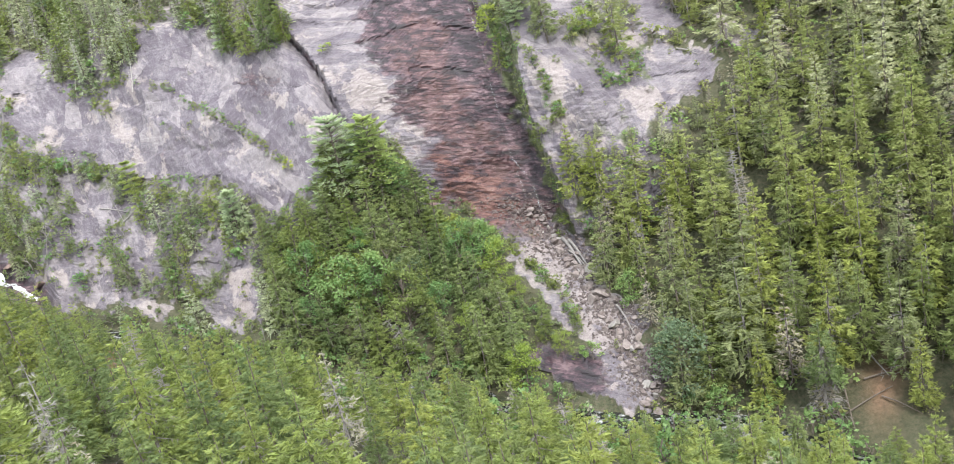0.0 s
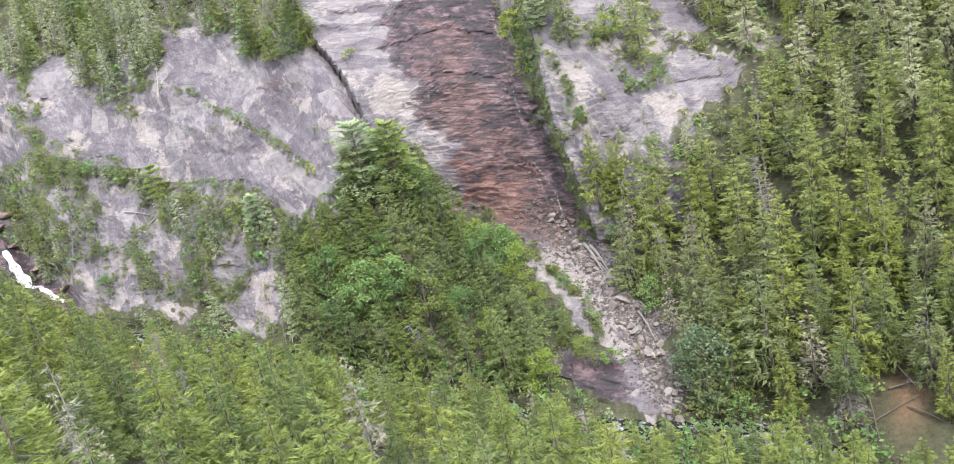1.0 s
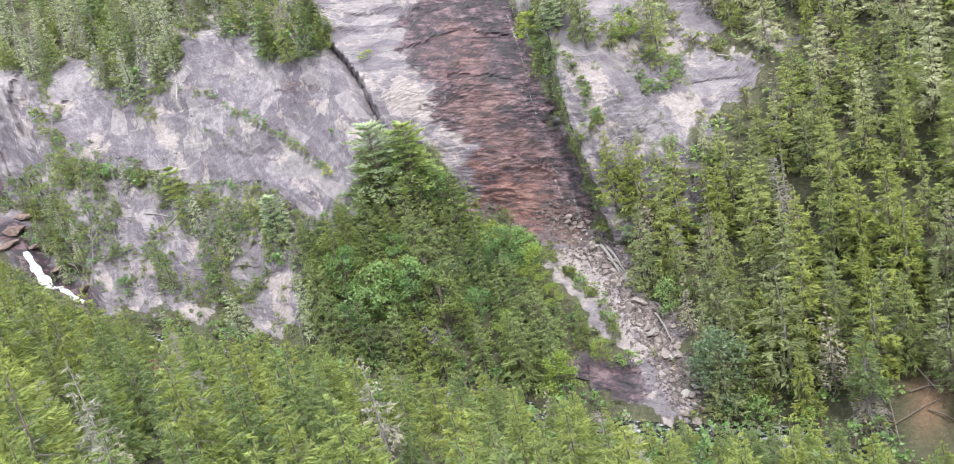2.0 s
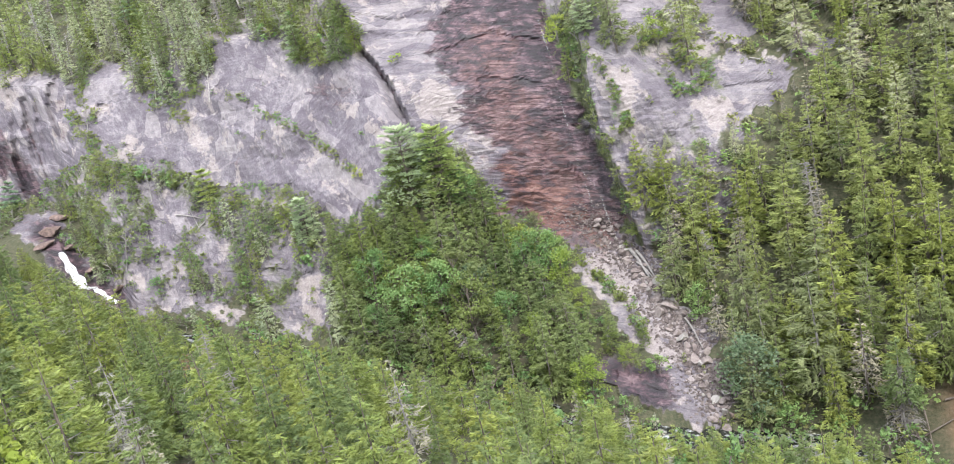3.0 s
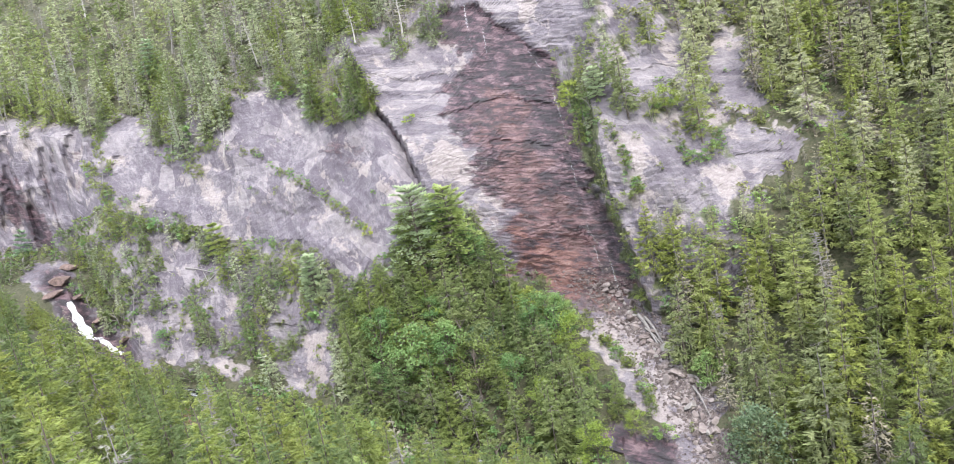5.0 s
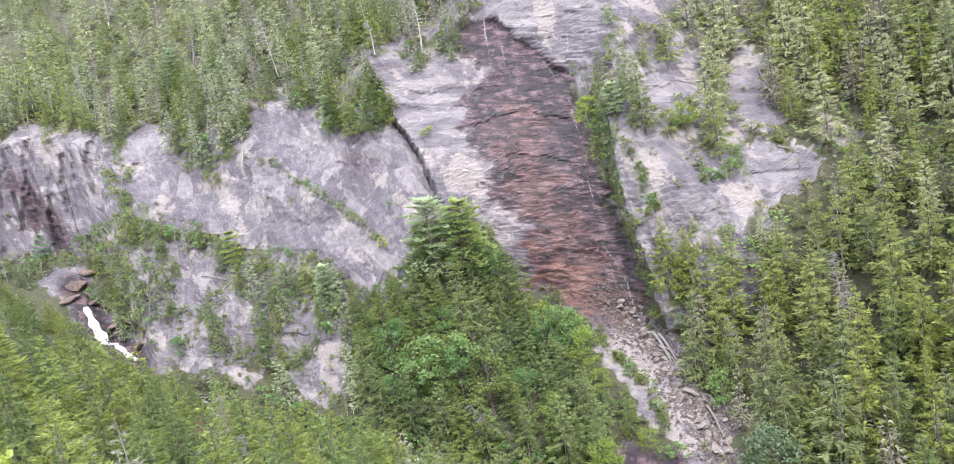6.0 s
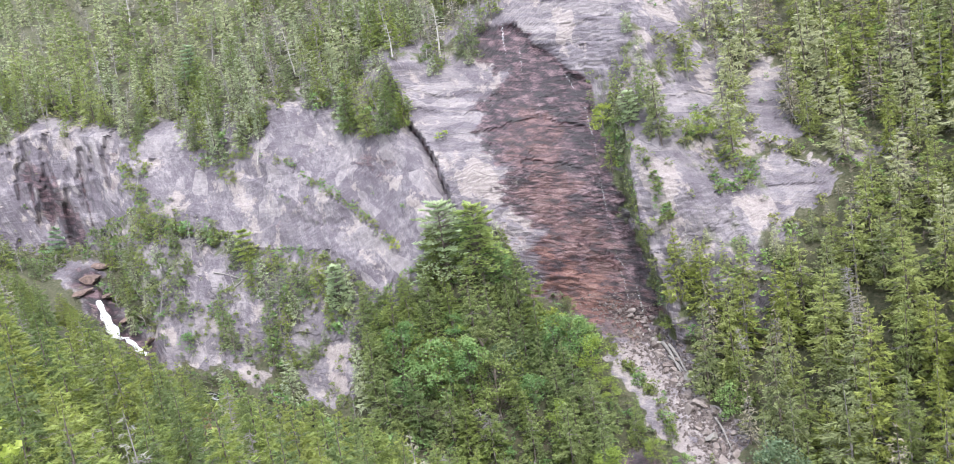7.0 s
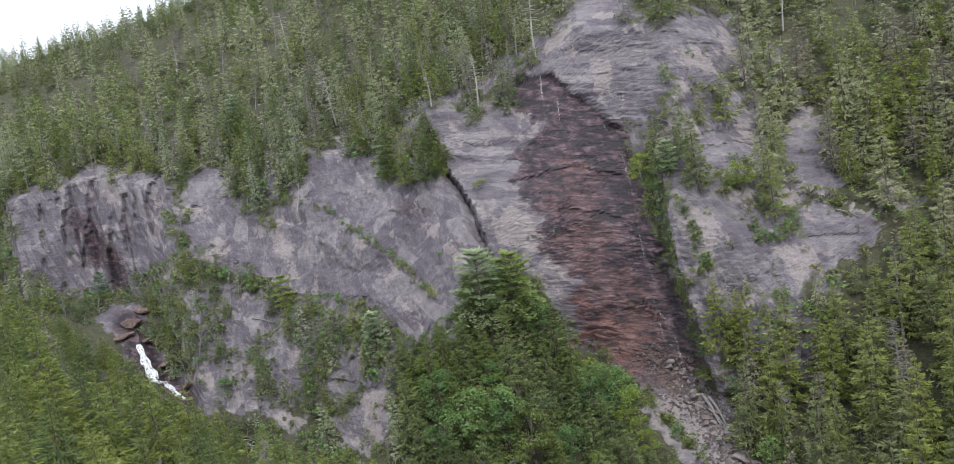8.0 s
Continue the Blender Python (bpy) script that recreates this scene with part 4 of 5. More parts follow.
def scatter(lo, hi, b0, b1, spacing, rng, crowd=1.7):
    """Loose places on the land between two breaklines and two bearings, no two nearer than the spacing."""
    rows = np.where((SPAN[:, 0] >= lo) & (SPAN[:, 0] < hi))[0]
    cols = np.where((BEARING >= b0) & (BEARING < b1))[0]
    a = GRID[np.ix_(rows, cols)]
    bb, cc, dd = GRID[np.ix_(rows, cols + 1)], GRID[np.ix_(rows + 1, cols)], GRID[np.ix_(rows + 1, cols + 1)]
    area = np.linalg.norm(np.cross(bb - a, cc - a), axis=-1)
    n = int(area.sum() / spacing**2 * crowd)
    pick = rng.choice(area.size, n, p=area.ravel() / area.sum())
    u, v = rng.random((2, n, 1))
    at = (a.reshape(-1, 3)[pick] * (1 - u) + bb.reshape(-1, 3)[pick] * u) * (1 - v) + (cc.reshape(-1, 3)[pick] * (1 - u) + dd.reshape(-1, 3)[pick] * u) * v
    kept, cells = [], {}
    for p in at:
        key = tuple(np.floor(p / spacing).astype(int))
        near = (q for i in (-1, 0, 1) for j in (-1, 0, 1) for k in (-1, 0, 1) for q in cells.get((key[0] + i, key[1] + j, key[2] + k), ()))
        if all(((p - q) ** 2).sum() > spacing * spacing for q in near):
            cells.setdefault(key, []).append(p)
            kept.append(p)
    return np.array(kept)


def clear_of_rock(p, h):
    """Whether a plant of that height, rooted there, leaves the bare rock behind it in view."""
    q = np.array([p + (0, 0, h * f) for f in (0.05, 0.4, 0.7, 0.97)])
    return not bare_at(*angles(q)).any()


def below_crown_line(p, h, slack):
    b, e = angles(p + (0, 0, h))
    return e < along(CROWN_LINE, b)[0] + slack


class Wood:
    """Many plants joined into one mesh."""

    def __init__(self):
        self.groups = {}

    def add(self, shape, leaf, wood, m):
        turn, shift = np.array(m.to_3x3()), np.array(m.translation)
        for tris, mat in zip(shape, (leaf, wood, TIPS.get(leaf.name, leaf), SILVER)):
            if len(tris):
                self.groups.setdefault(mat.name, (mat, []))[1].append(tris @ turn.T + shift)

    def put(self, name, label, category):
        return tagged(new(name, tri_mesh(name, *[(np.concatenate(t), m) for m, t in self.groups.values()])), label, category, kind="stuff")


rng = np.random.default_rng(7)
NEAR_KINDS = [spruce(10 + k, 12.0, r, 112, 21, 0.44, c, th, dd) for k, (r, c, th, dd) in enumerate([(3.2, 0.1, 0.03, 8), (3.6, 0.08, 0.05, 6), (2.9, 0.12, 0.06, 16), (3.7, 0.1, 0.14, 14), (3.1, 0.16, 0.34, 34), (3.4, 0.1, 0.16, 18)])]
MID_KINDS = [spruce(30 + k, 12.0, r, 80, 16, 0.52, c, th, dd) for k, (r, c, th, dd) in enumerate([(3.0, 0.1, 0.03, 6), (2.6, 0.12, 0.06, 10), (3.2, 0.12, 0.06, 8), (2.5, 0.16, 0.14, 16), (2.8, 0.16, 0.36, 30), (3.0, 0.12, 0.14, 14)])]
FAR_KINDS = [spruce(40 + k, 12.0, r, 54, 9, 0.70, c, th, dd) for k, (r, c, th, dd) in enumerate([(2.8, 0.08, 0.03, 3), (2.4, 0.12, 0.08, 6), (3.1, 0.1, 0.08, 4), (2.3, 0.2, 0.2, 10), (2.6, 0.15, 0.38, 16)])]
RIDGE_KINDS = [spruce(60 + k, 12.0, r, 40, 6, 0.9, 0.05, 0.05, dd) for k, (r, dd) in enumerate(((2.9, 0), (2.4, 4), (3.2, 0)))]
LICHENED = [spruce(70 + k, 12.0, 2.4, 70, 6, 0.5, 0.15, 0.3, 60) for k in range(2)]
SNAGS = [snag(80 + k, 9.0, n, r) for k, (n, r) in enumerate([(26, 1.3), (34, 1.7), (18, 1.0), (40, 1.5)])]
BUSHES = [broadleaf(90 + k, 2.4, 1.5, 9, 12, 0.34, 0.1) for k in range(4)]
LOW = [broadleaf(95 + k, 2.0, 1.7, 8, 13, 0.36, 0.1) for k in range(3)]
LEAFY = [broadleaf(100 + k, 8.0, 3.0, 42, 46, 0.25, 0.2) for k in range(3)]

# ---- the near slope: single trees where they stand nearest, the rest as one wood
spots = scatter(3.3, 4.98, -39, 33, 4.0, rng)
spots = spots[np.argsort(np.hypot(spots[:, 0], spots[:, 1]))]
KIND_NAMES = ["dense green spruce on the near gorge slope", "broad yellow-green spruce on the near slope", "narrow green spruce with bare grey lower boughs",
              "ragged wide spruce with drooping boughs", "thin old spruce with grey lichen twigs", "loose-crowned green spruce on steep ground"]
templates, singles = {}, 0
near_wood = Wood()
for p in spots:
    h = rng.uniform(7.0, 15.0)
    while h > 2.5 and not below_crown_line(p, h, rng.normal(0, 0.25)):
        h *= 0.85
    b, e_top = angles(p + (0, 0, h))
    if h <= 2.5 or e_top < -37 or (23 < b < 27 and rng.random() < 0.4):
        continue
    k = rng.integers(len(NEAR_KINDS))
    s = h / 12.0
    wide = max(s, 0.6) * rng.uniform(0.85, 1.15)
    m = turned(rng, p, 1.0) @ Matrix.Diagonal((wide, wide, s, 1))
    leaf = LICHEN if (k == 4 and rng.random() < 0.5) else (FRESH if k in (1, 3, 5) else SPRUCE)
    shape = LICHENED[0] if leaf is LICHEN else NEAR_KINDS[k] if singles < 300 else MID_KINDS[k]
    if singles < 300:
        key = (k, leaf.name)
        if key not in templates:
            templates[key] = plant("spruce_tree", shape, leaf, SILVER if leaf is LICHEN else BARK, KIND_NAMES[k] if leaf is not LICHEN else "half-dead spruce hung with grey lichen", "tree", "spruces of the near slope")
            templates[key].matrix_basis = m
        else:
            ob = copy_thing(templates[key], pose(*p))
            ob.matrix_basis = m
        singles += 1
    else:
        near_wood.add(shape, leaf, BARK, m)
if near_wood.groups:
    near_wood.put("spruce_forest", "green spruce forest on the near bank of the gorge", "forest")

# ---- the far side
far_wood, mound_wood, ledge_wood, top_wood, scrub = Wood(), Wood(), Wood(), Wood(), Wood()
for p in scatter(6.02, 9.0, 7.0, 33.5, 3.7, rng, 3.0):
    h = rng.uniform(9, 16)
    b, e = angles(p)
    while h > 1.3 and not clear_of_rock(p, h):
        h *= 0.75
    if h <= 1.3 or (abs(b - 25.0) < 1.4 and -35 < e < -29):
        continue
    s = h / 12.0
    w = max(s, 0.34) * rng.uniform(0.8, 1.2)
    q = rng.random()
    shape = MID_KINDS[rng.integers(6)] if p[1] < 150 else FAR_KINDS[rng.integers(5)]
    leaf = SPRUCE if q < 0.04 else SPRUCE_LIGHT if q < 0.6 else FRESH if q < 0.75 else SPRUCE_DULL
    # haze by colour: half of the high trees take the pale tone
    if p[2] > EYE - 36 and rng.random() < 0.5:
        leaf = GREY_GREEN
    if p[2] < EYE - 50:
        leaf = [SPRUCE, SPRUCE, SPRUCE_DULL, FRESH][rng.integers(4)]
    if q > 0.88:
        shape, leaf = LICHENED[rng.integers(2)], LICHEN
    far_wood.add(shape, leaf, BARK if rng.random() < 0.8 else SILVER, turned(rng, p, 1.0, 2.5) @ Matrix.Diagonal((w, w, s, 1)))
for p in scatter(5.9, 9.0, 8.0, 33.5, 2.0, rng, 1.0):
    if clear_of_rock(p, 1.8) and not (abs(angles(p)[0] - 25.0) < 1.2 and rng.random() < 0.7):
        far_wood.add(LOW[rng.integers(3)], [SPRUCE_LIGHT, SHRUB, LEAF][rng.integers(3)], BARK, turned(rng, p, rng.uniform(0.7, 1.3), 8))
far_wood.put("spruce_forest", "dense tall spruce forest on the steep side of the gorge", "forest")

for p in scatter(5.9, 7.2, -14, 8.0, 1.7, rng, 1.6):
    if clear_of_rock(p, 1.6):
        mound_wood.add(LOW[rng.integers(3)], [SHRUB, LEAF, SPRUCE_DULL, FRESH][rng.integers(4)], BARK, turned(rng, p, rng.uniform(0.5, 1.0), 8))
for p in scatter(5.95, 7.25, -14, 7.0, 2.5, rng, 3.0):
    h = rng.uniform(6, 13)
    while h > 1.8 and not clear_of_rock(p, h):
        h *= 0.75
    if h <= 1.8:
        continue
    q = rng.random()
    if q < 0.26:
        s = h / 8.0
        mound_wood.add(LEAFY[rng.integers(3)], [LEAF, LEAF, LEAF, SHRUB, SHRUB, LIME, BIRCH, LEAF, FRESH][rng.integers(9)], BARK, turned(rng, p, max(s * 0.85, 0.35), 6))
    else:
        s = h / 12.0
        mound_wood.add(MID_KINDS[rng.integers(6)], [SPRUCE, SPRUCE_LIGHT, SPRUCE_LIGHT, FRESH][rng.integers(4)], BARK, turned(rng, p, 1.0) @ Matrix.Diagonal((max(s, 0.5), max(s, 0.5), s, 1)))
mound_wood.put("mixed_forest", "mixed green maples and spruces below the rock slab", "forest")

for p in scatter(6.02, 9.0, -40, 7.0, 2.2, rng):
    b, e = angles(p)
    if -14 < b and e < -12.5:
        continue
    h = rng.uniform(3.0, 9.0)
    while h > 1.2 and not clear_of_rock(p, h):
        h *= 0.72
    if h <= 1.2:
        continue
    q = rng.random()
    if h < 3.0 or q < 0.35:
        s = min(h, 4.0) / 2.4
        scrub.add(BUSHES[rng.integers(4)], [SHRUB, SHRUB, LEAF, SPRUCE][rng.integers(4)], SILVER, turned(rng, p, s * 0.9, 12))
    elif q < 0.45:
        ledge_wood.add(SNAGS[rng.integers(4)], SPRUCE, SILVER, turned(rng, p, h / 9.0, 14))
    else:
        s = h / 12.0
        ledge_wood.add(FAR_KINDS[rng.integers(5)], [SPRUCE, GREY_GREEN, SPRUCE_DULL, FRESH, GREY_GREEN][rng.integers(5)], BARK, turned(rng, p, 1.0, 6) @ Matrix.Diagonal((max(s, 0.42), max(s, 0.42), s, 1)))
for p in scatter(8.45, 9.5, -37, -3.0, 1.9, rng):
    h = rng.uniform(4, 10)
    while h > 2 and not clear_of_rock(p, h):
        h *= 0.8
    if h <= 2 or rng.random() < 0.25:
        continue
    if rng.random() < 0.26:
        ledge_wood.add(SNAGS[rng.integers(4)], SPRUCE, SILVER, turned(rng, p, h / 9.0, 16))
    else:
        s = h / 12.0
        w = max(s, 0.45) * rng.uniform(0.85, 1.15)
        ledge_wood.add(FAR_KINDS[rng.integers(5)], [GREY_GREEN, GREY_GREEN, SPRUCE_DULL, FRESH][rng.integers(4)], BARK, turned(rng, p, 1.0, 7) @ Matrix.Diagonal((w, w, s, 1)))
ledge_wood.put("ledge_trees", "small spruces and grey dead trees on rock ledges", "trees")
for p in scatter(6.05, 8.9, -33, -12.2, 1.6, rng, 1.5):
    b, e = angles(p)
    if e < -4.5 and clear_of_rock(p, 1.4) and rng.random() < 0.75:
        scrub.add(BUSHES[rng.integers(4)], [SHRUB, SHRUB, LEAF, SPRUCE, FRESH][rng.integers(5)], SILVER, turned(rng, p, rng.uniform(0.4, 1.0), 12))
for p in scatter(4.7, 6.25, -24, 24, 2.2, rng, 1.6):
    b, e = angles(p)
    h = rng.uniform(1.5, 4.0)
    if below_crown_line(p, h, 1.0) and clear_of_rock(p, h):
        scrub.add(BUSHES[rng.integers(4)], [SHRUB, LEAF, LEAF, FRESH][rng.integers(4)], BARK, turned(rng, p, h / 2.4, 8))
scrub.put("ledge_shrubs", "olive green shrubs rooted in rock joints", "shrubs")

for p in scatter(9.0, 11.2, -41, 33.5, 4.7, rng):
    b, e = angles(p)
    d = math.hypot(p[0], p[1])
    h = rng.uniform(7.5, 13.0) * (0.72 if d > 265 else 1.0)
    while h > 3 and not clear_of_rock(p, h):
        h *= 0.75
    if h <= 3 or e > 12:
        continue
    s = h / 12.0
    q = rng.random()
    if q < 0.085:
        top_wood.add(SNAGS[rng.integers(4)], SPRUCE, SILVER, turned(rng, p, h / 11.0, 8))
    elif q < 0.18:
        top_wood.add(LICHENED[rng.integers(2)], LICHEN, SILVER, turned(rng, p, s, 6))
    else:
        shape = FAR_KINDS[rng.integers(5)] if d < 225 else RIDGE_KINDS[rng.integers(3)]
        w = max(s, 0.5) * rng.uniform(0.85, 1.3)
        # pale grey-green for half of these far trees, as painted haze
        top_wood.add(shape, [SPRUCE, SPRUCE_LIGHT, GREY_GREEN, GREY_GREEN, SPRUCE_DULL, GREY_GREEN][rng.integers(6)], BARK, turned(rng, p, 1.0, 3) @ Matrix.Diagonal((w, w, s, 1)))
for p in scatter(8.9, 10.3, -41, 33.5, 3.0, rng, 1.0):
    if clear_of_rock(p, 2.0):
        top_wood.add(LOW[rng.integers(3)], [SPRUCE, SHRUB, SPRUCE, SPRUCE_DULL][rng.integers(4)], BARK, turned(rng, p, rng.uniform(0.7, 1.3), 8))
for p in scatter(10.55, 11.25, -41, -8, 3.4, rng):
    s = rng.uniform(4.5, 8.5) / 12.0
    top_wood.add(RIDGE_KINDS[rng.integers(3)], [SPRUCE, SPRUCE_DULL, GREY_GREEN][rng.integers(3)], BARK, turned(rng, p, 1.0, 3) @ Matrix.Diagonal((s, s, s, 1)))
top_wood.put("ridge_forest", "dark spruce forest with grey snags above the cliffs", "forest")

# ---------------------------------------------------------------- single plants that stand out


def stand(shape, height, tall, name, leaf, wood, label, category, bearing, low, lo=5.9, hi=11.2, lean=4.0, group="", wide=1.0, out=0.0):
    """A plant of its own, scaled to its height, rooted where the land lies at that bearing and height angle."""
    p = ground_at(bearing, low, lo, hi)
    n = np.array([p[0], p[1], 0]) / math.hypot(p[0], p[1])
    p = p - n * out
    s = tall / height
    ob = plant(name, shape, leaf, wood, label, category, group)
    ob.matrix_basis = turned(rng, p, 1.0, lean) @ Matrix.Diagonal((s * wide, s * wide, s, 1))
    return ob


stand(pine(1, 12, 4.6), 12, 14.0, "white_pine", PINE, BARK, "tall blue-green white pine with layered plumes before the slab", "tree", -7.8, -13.2, wide=1.05)
stand(pine(2, 12, 4.6), 12, 13.0, "white_pine", PINE_LIGHT, BARK, "yellow-green white pine beside the blue-green one", "tree", -5.6, -13.2, wide=1.0)
stand(pine(3, 9, 2.8, 9), 9, 8.5, "white_pine", PINE, BARK, "small pale blue-green pine on the broken cliff", "tree", -15.2, -13.6)
stand(pine(4, 7, 2.6, 6), 7, 6.2, "white_pine", PINE_LIGHT, SILVER, "small yellow-green pine leaning out from a ledge", "tree", -20.4, -9.2, lean=8)
stand(pine(5, 7, 2.4, 6), 7, 6.0, "white_pine", PINE, SILVER, "small pine before the dark groove of the buttress", "tree", -31.2, -6.3, lean=10)
stand(pine(6, 10, 3.0, 9), 10, 9.0, "white_pine", PINE, BARK, "blue-green pine among spruces above the cliff", "tree", -21.4, 2.2)
stand(pine(7, 7, 2.4, 7), 7, 6.5, "white_pine", PINE, BARK, "small blue-green pine at the cliff edge", "tree", -12.6, -2.2)
stand(pine(8, 7, 2.6, 7), 7, 5.5, "white_pine", PINE, BARK, "blue-green pine at the top of the wet gully", "tree", 5.4, -4.6)

stand(broadleaf(201, 6, 2.6, 26, 34, 0.30), 6, 5.6, "maple_tree", LIME, SILVER, "bright lime-green maple at the gully's head", "tree", 3.7, -5.0)
stand(broadleaf(202, 6, 2.4, 22, 34, 0.30), 6, 4.6, "maple_tree", LEAF, SILVER, "leafy green maple below the lime-green one", "tree", 4.2, -6.0)
stand(broadleaf(203, 6, 2.6, 24, 34, 0.30), 6, 5.6, "birch_tree", LIME, SILVER, "yellow-green birch on the pale rock ledge", "tree", 9.6, -6.4)
stand(broadleaf(204, 6, 2.4, 20, 30, 0.30), 6, 5.0, "birch_tree", SHRUB, SILVER, "olive birch hanging over a rock ledge", "tree", 8.6, -6.6)
stand(broadleaf(205, 2, 1.2, 10, 26, 0.22), 2, 2.0, "shrub", LIME, SILVER, "small lime-green bush alone on the grey slab", "shrub", -6.7, -3.7)
stand(broadleaf(206, 2, 1.3, 10, 26, 0.22), 2, 2.0, "shrub", LIME, SILVER, "small yellow bush at the foot of the grass ledge", "shrub", -11.0, -10.2)
stand(broadleaf(207, 8, 3.6, 46, 40, 0.34, 0.12), 8, 10.0, "maple_tree", LEAF, BARK, "large rich green maple at the mound's foot", "tree", -9.6, -20.3, wide=0.95)
stand(broadleaf(208, 8, 3.2, 40, 40, 0.34, 0.12), 8, 8.5, "maple_tree", LEAF, BARK, "rich green maple with light tips", "tree", -7.2, -20.0)
stand(broadleaf(209, 6, 2.2, 20, 34, 0.30, 0.1), 6, 5.0, "maple_tree", LIME, BARK, "lime-green young maple in the mixed wood", "tree", -7.6, -17.6)
stand(broadleaf(210, 7, 3.2, 34, 34, 0.28, 0.1), 7, 7.5, "birch_tree", SHRUB, SILVER, "grey-olive thin-leaved tree in the mixed wood", "tree", -5.0, -20.2)
stand(broadleaf(211, 9, 3.4, 52, 42, 0.32, 0.06), 9, 11.0, "birch_tree", BIRCH, BARK, "dark blue-green alder at the stream's mouth", "tree", 12.3, -29.6, wide=1.0)
stand(broadleaf(212, 6, 2.6, 26, 36, 0.30, 0.06), 6, 5.5, "alder_tree", LEAF, BARK, "fresh green alder by the boulders", "tree", 9.6, -23.6)
stand(broadleaf(213, 5, 2.2, 22, 36, 0.30, 0.06), 5, 5.0, "alder_tree", LEAF, BARK, "green alder low on the stream bank", "tree", 14.4, -31.6)
stand(broadleaf(214, 3, 1.5, 14, 30, 0.26, 0.06), 3, 3.0, "shrub", LEAF, BARK, "small green bush on the rock shelf", "shrub", 6.0, -26.6)
stand(broadleaf(215, 3, 1.8, 16, 30, 0.26, 0.06), 3, 3.0, "shrub", LEAF, BARK, "round green bush at the cliff's foot", "shrub", -25.0, -13.5)
stand(broadleaf(216, 7, 2.8, 34, 36, 0.30, 0.1), 7, 8.0, "maple_tree", LEAF, BARK, "light green maple beside the talus", "tree", 0.0, -19.4)
stand(broadleaf(217, 7, 2.6, 30, 36, 0.30, 0.1), 7, 6.5, "maple_tree", LIME, BARK, "yellow-green maple at the talus edge", "tree", -1.4, -18.0)

sapling = plant("birch_tree", broadleaf(230, 13, 1.0, 40, 40, 0.2, 0.55), LIME, SILVER, "yellow-green birch whose top shows from below the lookout", "tree")
sapling.matrix_basis = pose(*(ground_at(-37.3, -43.0, 2.0, 4.2)), 0, 0, 40) @ Matrix.Diagonal((1, 1, 1.13, 1))

# dead trees: bearing, foot angle, height, lean, label
for k, (b, low, tall, lean, label) in enumerate([
        (-17.3, 6.3, 12, 4, "tall bare grey snag above the cliff"),
        (-24.2, 6.4, 9, 12, "broken grey pine with one green bough"),
        (-15.2, 2.0, 9, 9, "bleached leaning snag over the cliff"),
        (-6.0, 1.8, 9, 10, "leaning white snag at the slab's top"),
        (-12.5, 4.2, 8, 6, "thin grey snag in the upper wood"),
        (-1.9, 4.3, 11, 5, "slender snag above the fall"),
        (-18.6, -3.0, 5, 10, "small grey snag on the ledge"), (-21.0, -1.5, 7, 10, "grey dead spruce at the cliff edge"),
        (-9.0, 2.2, 6, 8, "pale snag by the slab's corner"), (13.2, 3.2, 9, 4, "bleached snag high on the wooded slope")]):
    stand(snag(300 + k, 9.0, 30, 1.6), 9.0, tall, "dead_tree", SPRUCE, PALE_WOOD, label, "dead tree", b, low, 6.5, 11.2, lean, wide=1.5, out=2.2)
for k, (b, low, tall, lean, lo, hi, label) in enumerate([
        (10.8, -21.6, 9, 6, 6.0, 9, "grey lichened dead spruce on the steep side"),
        (7.9, -15.4, 10, 8, 6.2, 9, "bleached dead spruce by the gully corner"), (17.8, -19.6, 12, 3, 6.2, 9, "grey dead spruce standing in the forest"),
        (-23.6, -20.6, 9, 8, 3.3, 5, "grey leaning snag on the near slope"), (-22.6, -24.0, 9, 4, 3.3, 5, "dense grey dead spruce on the near slope"),
        (-31.5, -22.5, 9, 7, 3.3, 5, "forked grey snag on the near slope"), (-10.5, -27.5, 8, 6, 3.3, 5, "thin grey snag on the near slope"),
        (3.0, -33.5, 9, 6, 3.3, 5, "bare grey snag on the near slope")]):
    stand(snag(330 + k, 9.0, 64, 1.9), 9.0, tall, "dead_tree", SPRUCE, SILVER, label, "dead tree", b, low, lo, hi, lean)
stand(spruce(402, 12, 2.4, 110, 10, 0.5, 0.45, 0.1, 150), 12, 14.0, "spruce_tree", SPRUCE, SILVER, "tall spruce with a mass of bare grey lower boughs", "tree", 21.5, -31.8, 5.9, 8.5, 2)
stand(spruce(400, 12, 2.6, 110, 8, 0.45, 0.2, 0.25, 40), 12, 8.0, "spruce_tree", RUSTY, SILVER, "rust-brown dying spruce on the near slope", "tree", -24.6, -21.3, 3.3, 5)
stand(snag(401, 5.0, 40, 2.2, 0.3), 5.0, 5.0, "dead_tree", SPRUCE, SILVER, "white fallen dead tree among green maples", "dead tree", -6.0, -22.6, 6.0, 7.3, 25, wide=1.3, out=2.5)

